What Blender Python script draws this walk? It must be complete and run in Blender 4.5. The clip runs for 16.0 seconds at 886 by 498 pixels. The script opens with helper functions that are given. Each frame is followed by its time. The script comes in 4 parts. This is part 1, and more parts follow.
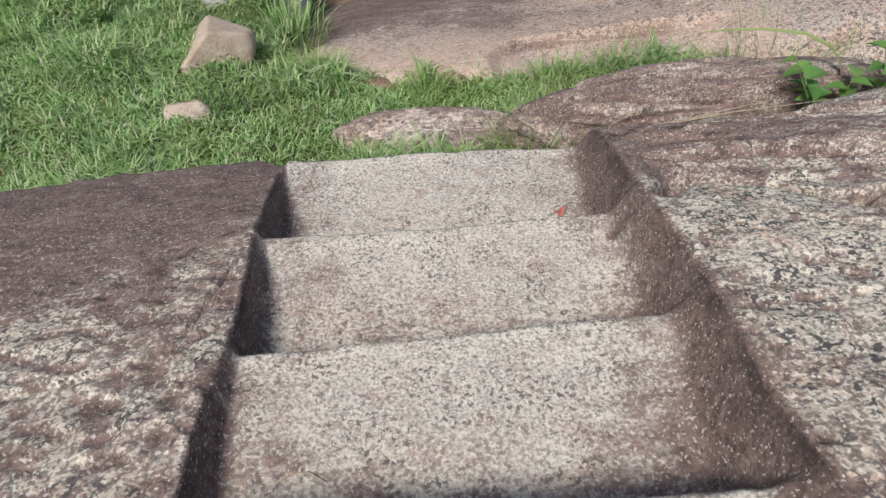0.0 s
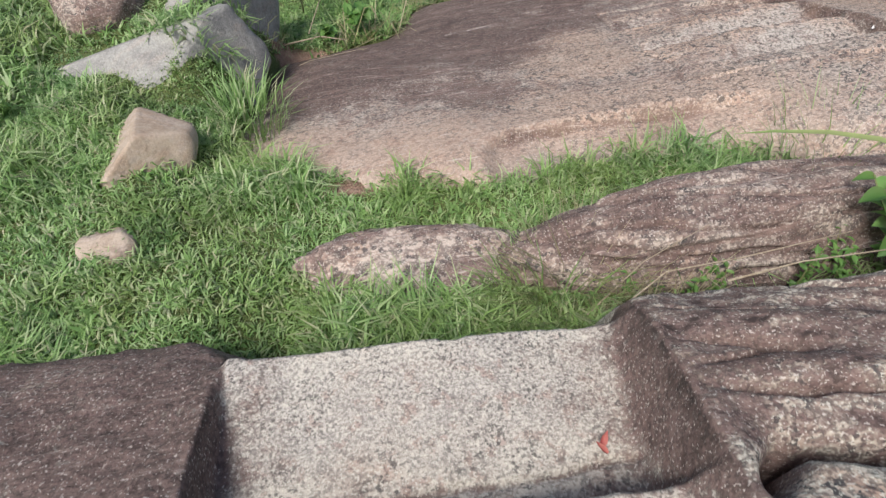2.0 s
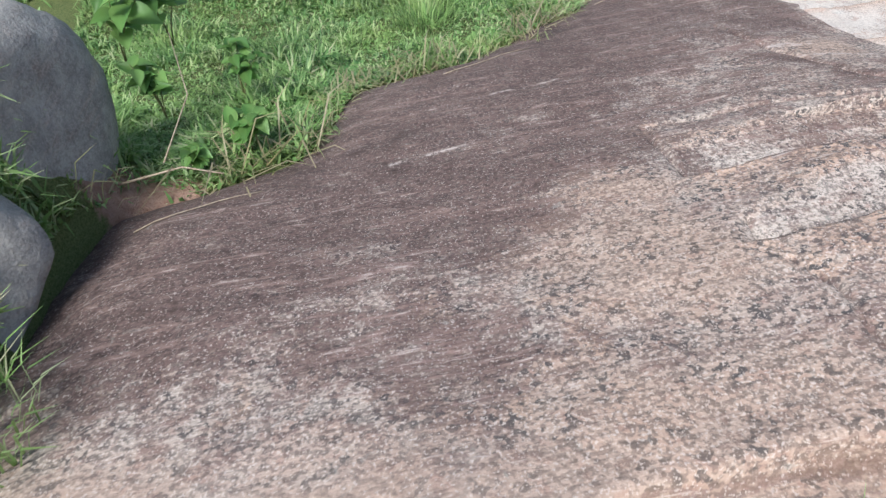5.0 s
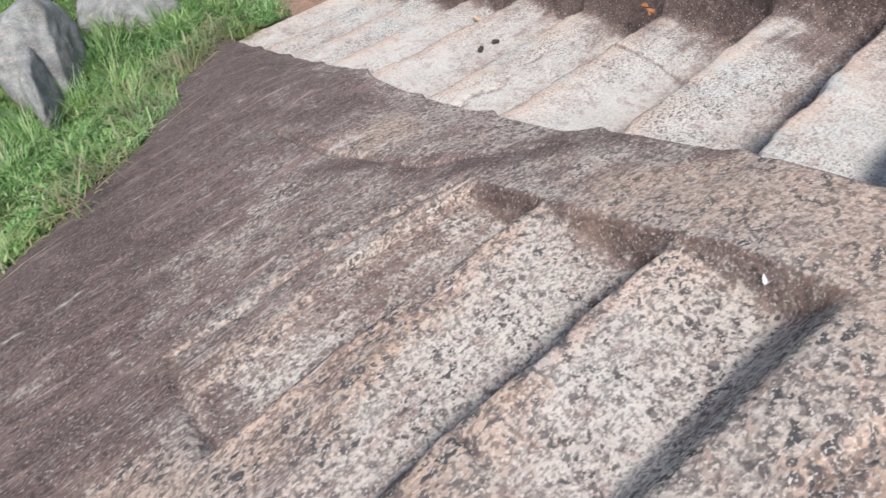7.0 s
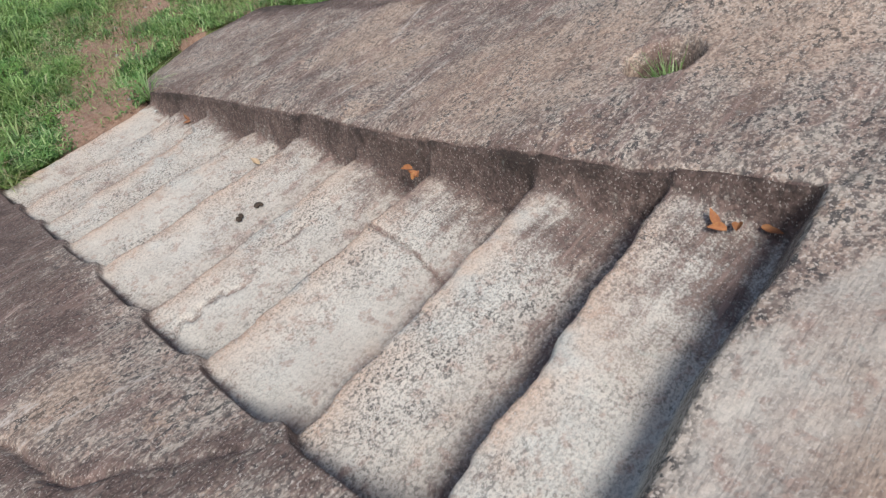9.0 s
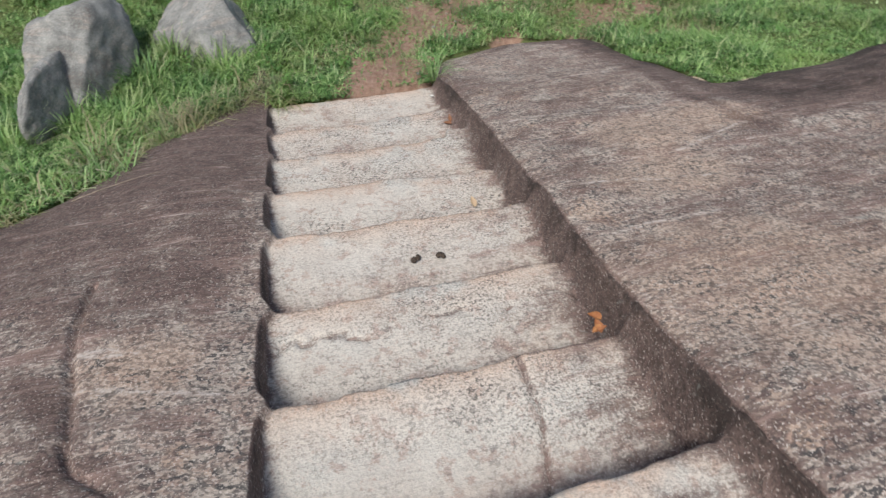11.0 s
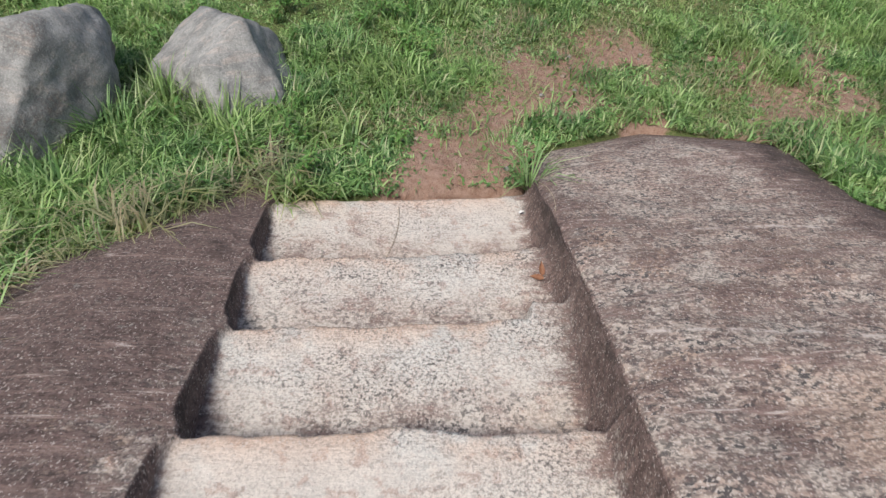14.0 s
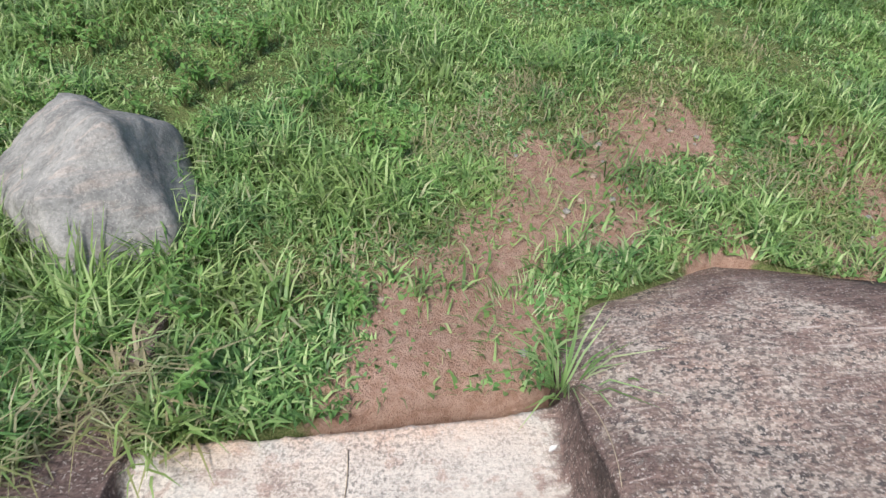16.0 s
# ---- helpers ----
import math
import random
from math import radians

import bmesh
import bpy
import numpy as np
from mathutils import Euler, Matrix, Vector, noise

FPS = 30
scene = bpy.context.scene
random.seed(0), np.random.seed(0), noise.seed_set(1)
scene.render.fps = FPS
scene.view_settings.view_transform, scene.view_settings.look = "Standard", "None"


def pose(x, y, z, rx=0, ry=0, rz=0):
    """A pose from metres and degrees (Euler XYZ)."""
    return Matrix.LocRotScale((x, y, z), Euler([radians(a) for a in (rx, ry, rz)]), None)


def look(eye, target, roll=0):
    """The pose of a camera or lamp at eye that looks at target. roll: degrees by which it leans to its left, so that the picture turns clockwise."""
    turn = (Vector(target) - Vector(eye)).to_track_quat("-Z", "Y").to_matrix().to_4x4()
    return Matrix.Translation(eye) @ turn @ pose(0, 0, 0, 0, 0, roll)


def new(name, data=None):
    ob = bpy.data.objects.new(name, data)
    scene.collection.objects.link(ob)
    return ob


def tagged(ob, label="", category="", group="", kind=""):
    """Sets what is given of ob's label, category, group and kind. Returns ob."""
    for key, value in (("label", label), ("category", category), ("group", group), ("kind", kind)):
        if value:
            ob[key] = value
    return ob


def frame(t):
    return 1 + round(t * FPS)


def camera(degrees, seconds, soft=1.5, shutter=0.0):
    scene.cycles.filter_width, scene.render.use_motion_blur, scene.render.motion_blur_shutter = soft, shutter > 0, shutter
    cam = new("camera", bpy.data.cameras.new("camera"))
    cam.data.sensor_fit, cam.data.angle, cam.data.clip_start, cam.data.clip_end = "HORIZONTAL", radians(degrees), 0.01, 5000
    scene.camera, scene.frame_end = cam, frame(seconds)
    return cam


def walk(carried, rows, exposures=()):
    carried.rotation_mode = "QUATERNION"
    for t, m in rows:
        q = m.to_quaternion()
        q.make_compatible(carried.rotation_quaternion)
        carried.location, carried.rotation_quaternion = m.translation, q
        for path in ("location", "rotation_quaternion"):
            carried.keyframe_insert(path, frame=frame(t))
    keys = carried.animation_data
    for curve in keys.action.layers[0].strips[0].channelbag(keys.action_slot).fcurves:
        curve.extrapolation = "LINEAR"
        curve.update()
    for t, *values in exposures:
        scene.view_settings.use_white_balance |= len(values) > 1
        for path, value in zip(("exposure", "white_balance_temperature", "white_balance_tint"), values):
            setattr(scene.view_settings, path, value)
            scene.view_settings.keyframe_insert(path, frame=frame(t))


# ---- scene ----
cam = camera(65.1, 16.0, soft=1.4, shutter=0.15)
METRES, EYE, TILT, LEAN, TURN = 10.0, 3.72, -50.0, 0.0, 0.0
LIGHTING = [(0.0, -0.09, 6450, 9), (3.2, 0.07, 6450, 10), (5.4, 0.24, 6000, 9), (6.6, 0.20, 6050, 9), (8.0, -0.09, 6300, 7), (10.4, -0.17, 6350, 7), (12.5, -0.22, 6450, 9), (14.5, 0.04, 6450, 10), (16.0, 0.20, 6350, 10)]
ROWS = [
    (0.0, 0.0, 0.0, 0.0, 0.0, 0.0, 0.0),
    (0.5, -0.0057, 0.0157, 0.0122, -0.78, -0.12, 0.42),
    (1.0, -0.0119, 0.0263, 0.0251, -1.17, -0.04, 1.15),
    (1.5, -0.0085, 0.0493, 0.0402, -1.34, -0.31, 1.32),
    (2.0, -0.0034, 0.0668, 0.062, -1.72, -0.08, 1.45),
    (2.5, -0.0049, 0.0928, 0.0823, -2.01, -0.11, 1.76),
    (3.0, -0.0036, 0.1216, 0.1018, -2.26, -0.02, 1.93),
    (5.5, 0.0319, 0.2764, 0.1859, -4.82, 1.1, 3.6),
    (6.0, 0.0542, 0.2913, 0.203, -9.76, 1.16, 10.81),
    (6.5, 0.0908, 0.3021, 0.2087, -16.99, -0.65, 20.45),
    (7.0, 0.1273, 0.3057, 0.2149, -21.41, -1.87, 26.1),
    (7.5, 0.1668, 0.3053, 0.2236, -26.2, -3.94, 31.06),
    (8.0, 0.203, 0.3073, 0.2298, -28.64, -4.76, 33.84),
    (10.5, 0.2886, 0.3371, 0.2758, -15.3, 1.99, 15.47),
    (11.0, 0.2982, 0.3467, 0.2811, -7.71, 3.21, 3.02),
    (11.5, 0.306, 0.3665, 0.2862, -2.07, 3.22, -5.95),
    (12.0, 0.3096, 0.3881, 0.3037, -1.54, 3.02, -6.66),
    (12.5, 0.3178, 0.422, 0.3177, -1.45, 3.37, -6.37),
    (13.0, 0.3241, 0.4449, 0.3358, -1.66, 3.78, -6.55),
    (13.5, 0.3221, 0.4797, 0.3581, -1.54, 3.38, -6.7),
    (14.0, 0.3239, 0.5167, 0.3783, -1.47, 3.93, -6.18),
    (14.5, 0.3218, 0.549, 0.3998, -1.71, 4.46, -6.08),
    (15.0, 0.3177, 0.581, 0.4237, -1.65, 4.37, -5.67),
    (15.5, 0.3212, 0.6142, 0.441, -1.93, 4.6, -5.2),
    (16.0, 0.3232, 0.6433, 0.4588, -2.03, 5.13, -4.86),
]
walk(cam, [(t, pose(0, 0, EYE, TILT, LEAN, TURN) @ pose(METRES * x, METRES * y, METRES * z, 90 + pitch, roll, yaw)) for t, x, y, z, yaw, pitch, roll in ROWS], LIGHTING)

# ---- world and light ----
world = bpy.data.worlds.new("sky")
scene.world = world
world.use_nodes = True
wn = world.node_tree
sky = wn.nodes.new("ShaderNodeTexSky")
sky.sky_type = "NISHITA"
sky.sun_disc = False
sky.sun_elevation = radians(54)
sky.sun_rotation = radians(208)
sky.air_density, sky.dust_density, sky.ozone_density = 1.0, 3.0, 1.0
wn.links.new(sky.outputs[0], wn.nodes["Background"].inputs[0])
wn.nodes["Background"].inputs[1].default_value = 0.125
sun = new("sun", bpy.data.lights.new("sun", "SUN"))
sun.data.energy = 3.7
sun.data.angle = radians(16)
sun.data.color = (1.0, 0.97, 0.93)
sun.matrix_world = look((-2.4, -4.6, 7.2), (0, 0, 0))


# ---- noise and small maths ----
def sstep(a, b, v):
    t = np.clip((v - a) / (b - a), 0, 1)
    return t * t * (3 - 2 * t)


def lattice(ix, iy, seed):
    h = (ix.astype(np.int64) * 374761393 + iy.astype(np.int64) * 668265263 + seed * 1442695041) & 0xFFFFFFFF
    h = ((h ^ (h >> 13)) * 1274126177) & 0xFFFFFFFF
    h = ((h ^ (h >> 16)) * 2246822519) & 0xFFFFFFFF
    return ((h ^ (h >> 15)) & 0xFFFFFF) / float(0xFFFFFF) * 2 - 1


def value_noise(x, y, seed):
    ix, iy = np.floor(x), np.floor(y)
    fx, fy = x - ix, y - iy
    fx, fy = fx * fx * fx * (fx * (fx * 6 - 15) + 10), fy * fy * fy * (fy * (fy * 6 - 15) + 10)
    a, b = lattice(ix, iy, seed), lattice(ix + 1, iy, seed)
    c, d = lattice(ix, iy + 1, seed), lattice(ix + 1, iy + 1, seed)
    return (a + (b - a) * fx) * (1 - fy) + (c + (d - c) * fx) * fy


def fbm(x, y, size, octaves=3, seed=1):
    """Smooth noise of about -1 to 1 with features of that size in metres."""
    total, amp, f = 0.0, 1.0, 1.0 / size
    for k in range(octaves):
        cs, sn = math.cos(0.6 * k + seed), math.sin(0.6 * k + seed)
        total = total + amp * value_noise((x * cs - y * sn) * f + 17.3 * k, (x * sn + y * cs) * f - 9.1 * k, seed + 31 * k)
        amp, f = amp * 0.5, f * 2.03
    return total / 1.6


def seg_distance(x, y, points):
    best = np.full(np.shape(x), 1e9)
    for (ax, ay), (bx, by) in zip(points, points[1:]):
        dx, dy = bx - ax, by - ay
        t = np.clip(((x - ax) * dx + (y - ay) * dy) / (dx * dx + dy * dy), 0, 1)
        best = np.minimum(best, np.hypot(x - ax - t * dx, y - ay - t * dy))
    return best


def outline_distance(x, y, points):
    """Distance to a closed outline: positive inside, negative outside."""
    ring = points + [points[0]]
    inside = np.zeros(np.shape(x), bool)
    for (ax, ay), (bx, by) in zip(ring, ring[1:]):
        if ay != by:
            inside ^= ((ay > y) != (by > y)) & (x < (bx - ax) * (y - ay) / (by - ay) + ax)
    return np.where(inside, 1, -1) * seg_distance(x, y, ring)


def line(pairs, v):
    return np.interp(v, [p[0] for p in pairs], [p[1] for p in pairs])


# ---- materials ----
def material(name):
    m = bpy.data.materials.new(name)
    m.use_nodes = True
    return m, m.node_tree.nodes, m.node_tree.links, m.node_tree.nodes["Principled BSDF"]


class Maker:
    """Short ways to add nodes to a material."""

    def __init__(self, name):
        self.m, self.n, self.l, self.out = material(name)
        self.coord = self.n.new("ShaderNodeTexCoord").outputs["Object"]

    def put(self, value, socket):
        if hasattr(value, "is_output"):
            self.l.new(value, socket)
        else:
            socket.default_value = value

    def noise(self, scale, detail=4, rough=0.6, warp=0.0, coord=None):
        t = self.n.new("ShaderNodeTexNoise")
        self.l.new(coord or self.coord, t.inputs["Vector"])
        t.inputs["Scale"].default_value, t.inputs["Detail"].default_value = scale, detail
        t.inputs["Roughness"].default_value, t.inputs["Distortion"].default_value = rough, warp
        return t.outputs["Fac"]

    def spots(self, scale, size, share):
        """Round spots of uneven size, one in some of the cells."""
        t, c = self.n.new("ShaderNodeTexVoronoi"), self.n.new("ShaderNodeSeparateColor")
        self.l.new(self.coord, t.inputs["Vector"])
        t.inputs["Scale"].default_value = scale
        self.l.new(t.outputs["Color"], c.inputs[0])
        ragged = self.math("ADD", t.outputs["Distance"], self.math("MULTIPLY", self.math("SUBTRACT", self.noise(scale * 3, 2), 0.5), 0.5))
        inner = self.span(ragged, size, size * 0.6)
        return self.math("MULTIPLY", inner, self.math("LESS_THAN", c.outputs[0], share))

    def mapped(self, scale=(1, 1, 1), turn=(0, 0, 0)):
        first, t = self.n.new("ShaderNodeMapping"), self.n.new("ShaderNodeMapping")
        self.l.new(self.coord, first.inputs["Vector"])
        first.inputs["Rotation"].default_value = [radians(a) for a in turn]
        self.l.new(first.outputs[0], t.inputs["Vector"])
        t.inputs["Scale"].default_value = scale
        return t.outputs[0]

    def ramp(self, fac, *stops):
        t = self.n.new("ShaderNodeValToRGB")
        self.put(fac, t.inputs[0])
        while len(t.color_ramp.elements) < len(stops):
            t.color_ramp.elements.new(0.5)
        for e, (p, c) in zip(t.color_ramp.elements, stops):
            e.position, e.color = p, (*c, 1) if len(c) == 3 else c
        return t.outputs[0]

    def span(self, v, a, b, lo=0.0, hi=1.0):
        t = self.n.new("ShaderNodeMapRange")
        t.interpolation_type = "SMOOTHSTEP"
        self.put(v, t.inputs[0])
        for i, q in enumerate((a, b, lo, hi)):
            t.inputs[i + 1].default_value = q
        return t.outputs[0]

    def math(self, op, a, b=0.0):
        t = self.n.new("ShaderNodeMath")
        t.operation = op
        self.put(a, t.inputs[0]), self.put(b, t.inputs[1])
        return t.outputs[0]

    def mix(self, fac, a, b, how="MIX"):
        t = self.n.new("ShaderNodeMix")
        t.data_type, t.blend_type = "RGBA", how
        self.put(fac, t.inputs[0])
        for v, s in ((a, t.inputs[6]), (b, t.inputs[7])):
            self.put((*v, 1) if isinstance(v, tuple) and len(v) == 3 else v, s)
        return t.outputs[2]

    def attr(self, name):
        t = self.n.new("ShaderNodeAttribute")
        t.attribute_name = name
        return t.outputs["Fac"]

    def island(self):
        return self.n.new("ShaderNodeNewGeometry").outputs["Random Per Island"]

    def chance(self):
        return self.n.new("ShaderNodeObjectInfo").outputs["Random"]

    def bump(self, height, strength, distance):
        t = self.n.new("ShaderNodeBump")
        t.inputs["Strength"].default_value, t.inputs["Distance"].default_value = strength, distance
        self.put(height, t.inputs["Height"])
        self.l.new(t.outputs[0], self.out.inputs["Normal"])

    def done(self, colour, rough=0.85, spec=0.3):
        self.put(colour, self.out.inputs["Base Color"])
        self.put(rough, self.out.inputs["Roughness"])
        self.out.inputs["Specular IOR Level"].default_value = spec
        return self.m


def granite(name, pale, pink, dark=(0.084, 0.056, 0.049), worn=(0.49, 0.45, 0.405), speck=1.0, relief=0.9, grainy=(0.95, 1.05, 1.0), lip=(0.66, 0.60, 0.51), warm=1.0, size=(62, 105), foliated=1.0, dots=0.0):
    """Coarse granite: pale and pink mineral, black mica specks, brown weather staining and painted shade (both in one
    attribute), trodden treads (attribute worn).
    """
    k = Maker(name)
    big, mid = k.noise(1.3, 5, 0.6, 0.4), k.noise(7, 6, 0.65, 0.3)
    fine, grit = k.noise(46, 2, 0.6), k.noise(120, 1, 0.6)
    streak = k.noise(3.0, 4, 0.6, 0.5, k.mapped((0.9, 6.5, 6.5), (0, 0, -8)))
    band = k.noise(1.0, 6, 0.68, 1.0, k.mapped((1.6, 13, 13), (0, 0, -8)))
    thread = k.noise(1.0, 4, 0.62, 0.2, k.mapped((7, 62, 62), (0, 0, -8)))
    base = k.mix(k.span(mid, 0.38, 0.62), pale, pink)
    base = k.mix(k.span(streak, 0.50, 0.68, 0, 0.5), base, (0.50, 0.42, 0.36))
    base = k.mix(k.span(big, 0.5, 0.70, 0, 0.6 * warm), base, (0.36, 0.245, 0.185))
    base = k.mix(k.span(k.noise(3.3, 4, 0.6, 0.5), 0.56, 0.68, 0, 0.6 * warm), base, (0.50, 0.335, 0.235))
    trod = k.mix(k.span(mid, 0.35, 0.7), worn, tuple(0.84 * c for c in worn))
    trod = k.mix(k.span(big, 0.52, 0.7, 0, 0.4), trod, (0.47, 0.36, 0.28))
    base = k.mix(k.attr("worn"), base, trod)
    along = k.mapped(grainy, (0, 0, -12))
    keep = k.span(k.attr("even"), 0, 1, 1.0, 0.25)
    base = k.mix(k.math("MULTIPLY", k.attr("rust"), k.span(k.noise(5, 5, 0.7, 0.6), 0.36, 0.56, 0.4, 1.0)), base, k.mix(k.span(mid, 0.35, 0.65), (0.45, 0.32, 0.245), (0.50, 0.40, 0.33)))
    base = k.mix(k.span(k.noise(19, 3, 0.6), 0.54, 0.66, 0, 0.5 * warm), base, (0.33, 0.205, 0.165))
    fleck, grain = k.noise(size[0], 1, 0.5, 0.15, along), k.noise(size[1], 1, 0.5, 0.0, along)
    fleck = k.mix(k.attr("worn"), fleck, k.noise(88, 2, 0.6, 0.0, along))
    grain = k.mix(k.attr("worn"), grain, k.noise(135, 2, 0.6, 0.0, along))
    cluster = k.span(k.noise(9, 4, 0.6), 0.36, 0.62, 0.3, 1.0)
    base = k.mix(k.math("MULTIPLY", k.attr("lip"), k.span(k.noise(3, 4), 0.36, 0.50)), base, lip)
    base = k.mix(k.math("MULTIPLY", keep, k.span(grain, 0.46, 0.58, 0, 0.62 * speck)), base, k.mix(0.72, base, (0.085, 0.075, 0.07)))
    black = k.math("MULTIPLY", k.math("MULTIPLY", keep, k.span(fleck, 0.52, 0.60, 0, 0.85 * speck)), cluster)
    base = k.mix(black, base, (0.085, 0.078, 0.075))
    if dots:
        base = k.mix(k.math("MULTIPLY", k.math("MULTIPLY", k.spots(30, 0.46, 0.30), k.span(k.math("ADD", k.attr("even"), k.attr("rust")), 0.1, 0.6, 1.0, 0.15)), k.span(k.attr("worn"), 0.5, 0.9, dots, 0.0)), base, (0.105, 0.088, 0.085))
    base = k.mix(k.math("MULTIPLY", keep, k.span(grit, 0.54, 0.66, 0, 0.5 * speck)), base, tuple(min(0.74, 1.45 * c) for c in pale))
    soak = k.math("ADD", k.attr("stain_shade"), k.math("MULTIPLY", k.math("SUBTRACT", mid, 0.5), 1.3))
    soak = k.math("ADD", soak, k.math("MULTIPLY", k.math("SUBTRACT", streak, 0.5), 0.6))
    soak = k.math("ADD", soak, k.math("MULTIPLY", k.math("SUBTRACT", grain, 0.5), 0.75))
    soak = k.math("ADD", soak, k.math("MULTIPLY", k.math("SUBTRACT", fine, 0.5), 0.6))
    soak = k.math("ADD", soak, k.math("MULTIPLY", k.math("SUBTRACT", big, 0.5), 1.1))
    soak = k.math("ADD", soak, k.math("MULTIPLY", k.math("SUBTRACT", band, 0.5), 1.5 * foliated))
    soak = k.math("ADD", soak, k.math("MULTIPLY", k.math("SUBTRACT", thread, 0.5), 0.5 * foliated))
    crust = k.mix(k.span(fine, 0.36, 0.66), tuple(0.8 * c for c in dark), tuple(1.8 * c for c in dark))
    crust = k.mix(k.span(grain, 0.54, 0.64, 0, 0.4), crust, (0.30, 0.22, 0.195))
    crust = k.mix(k.math("MULTIPLY", k.span(band, 0.50, 0.64, 0, 0.85 * foliated), k.span(thread, 0.40, 0.58, 0.3, 1.0)), crust, (0.30, 0.205, 0.175))
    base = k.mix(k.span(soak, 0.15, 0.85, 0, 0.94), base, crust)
    base = k.mix(k.span(grit, 0.62, 0.70, 0, 0.5 * speck), base, (0.56, 0.49, 0.44))
    pale_thread = k.math("MULTIPLY", k.math("MULTIPLY", k.span(thread, 0.585, 0.66), k.span(band, 0.50, 0.62)), k.span(k.attr("worn"), 0.0, 0.5, 0.75 * foliated, 0.0))
    base = k.mix(pale_thread, base, (0.58, 0.50, 0.44))
    base = k.mix(k.math("MULTIPLY", k.attr("rust"), k.span(mid, 0.36, 0.62, 0.1, 0.5)), base, k.mix(0.5, base, (0.43, 0.28, 0.19)))
    base = k.mix(k.math("MULTIPLY", k.attr("vein"), k.math("MULTIPLY", k.span(fine, 0.36, 0.50), k.span(k.noise(14, 3), 0.40, 0.56))), base, (0.60, 0.52, 0.46))
    # the highest values go near black: wall shade put into the colour
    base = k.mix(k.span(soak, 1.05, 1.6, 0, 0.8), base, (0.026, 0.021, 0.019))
    lichen = k.math("MULTIPLY", k.span(k.noise(16, 4, 0.7, 0.5), 0.6, 0.72, 0, 0.4), k.span(big, 0.45, 0.6))
    base = k.mix(lichen, base, (0.38, 0.39, 0.35))
    h = k.math("ADD", k.math("MULTIPLY", fine, 0.9), k.math("MULTIPLY", grain, 0.5))
    k.bump(k.math("ADD", h, k.math("ADD", k.math("MULTIPLY", mid, 1.2), k.math("MULTIPLY", thread, 0.9 * foliated))), relief, 0.005)
    return k.done(base, k.span(fine, 0.3, 0.7, 0.75, 0.94), 0.25)


ROCK = granite("granite", (0.455, 0.385, 0.325), (0.42, 0.315, 0.258), worn=(0.62, 0.59, 0.535), speck=1.25, grainy=(0.9, 1.05, 1.0), lip=(0.64, 0.44, 0.32), size=(44, 74), relief=0.8, dots=0.8)
MOTTLED = granite("mottled_granite", (0.56, 0.46, 0.39), (0.50, 0.38, 0.31), speck=1.15, size=(23, 50), dots=0.9)
STONE_DULL = granite("dull_stone", (0.33, 0.325, 0.305), (0.20, 0.20, 0.19), (0.07, 0.06, 0.05), speck=0.35, relief=0.6, warm=0.0, foliated=0.35)
ROCK_PALE = granite("pale_granite", (0.56, 0.505, 0.415), (0.47, 0.39, 0.32), dark=(0.094, 0.062, 0.055), worn=(0.49, 0.445, 0.40), speck=1.4, relief=0.9, size=(50, 92), foliated=0.35, dots=0.55)
STONE_GREY = granite("grey_stone", (0.41, 0.395, 0.36), (0.29, 0.28, 0.26), (0.10, 0.09, 0.08), speck=0.3, relief=0.7, warm=0.0, foliated=0.35)
STONE_TAN = granite("tan_stone", (0.52, 0.42, 0.33), (0.40, 0.30, 0.22), (0.16, 0.12, 0.09), speck=0.2, relief=0.5, warm=0.3, foliated=0.3)


def soil_material():
    k = Maker("soil")
    a, b, c = k.noise(2.5, 5, 0.65), k.noise(24, 5, 0.7), k.noise(140, 3, 0.7)
    earth = k.mix(k.span(b, 0.35, 0.65), (0.32, 0.195, 0.140), (0.43, 0.29, 0.222))
    earth = k.mix(k.span(c, 0.55, 0.7, 0, 0.6), earth, (0.17, 0.10, 0.07))
    thatch = k.mix(k.span(c, 0.4, 0.6), (0.085, 0.125, 0.038), (0.19, 0.21, 0.085))
    mask = k.span(k.math("ADD", k.attr("soil"), k.math("MULTIPLY", k.math("SUBTRACT", b, 0.5), 0.9)), 0.35, 0.65)
    k.bump(k.math("ADD", b, c), 0.8, 0.02)
    return k.done(k.mix(mask, thatch, earth), 0.95, 0.15)


SOIL = soil_material()


def leaf_material(name, stops, chance="island", shine=0.45):
    k = Maker(name)
    pick = k.island() if chance == "island" else k.chance()
    col = k.ramp(pick, *stops)
    col = k.mix(k.span(k.noise(2.2, 4), 0.40, 0.66, 0, 0.6), col, k.mix(0.6, col, (0.22, 0.22, 0.06)))
    col = k.mix(k.span(k.noise(3.1, 3, 0.6, 0.3), 0.50, 0.64, 0, 0.65), col, k.mix(0.6, col, (0.055, 0.155, 0.06)))
    col = k.mix(k.span(k.noise(1.1, 3, 0.6, 0.4), 0.46, 0.62, 0, 0.5), col, k.mix(0.5, col, (0.36, 0.56, 0.17)))
    k.done(col, shine, 0.35)
    see = k.n.new("ShaderNodeBsdfTranslucent")
    k.l.new(k.mix(0.4, col, (0.31, 0.42, 0.12)), see.inputs[0])
    both = k.n.new("ShaderNodeMixShader")
    both.inputs[0].default_value = 0.38
    k.l.new(k.out.outputs[0], both.inputs[1])
    k.l.new(see.outputs[0], both.inputs[2])
    k.l.new(both.outputs[0], k.n["Material Output"].inputs[0])
    return k.m


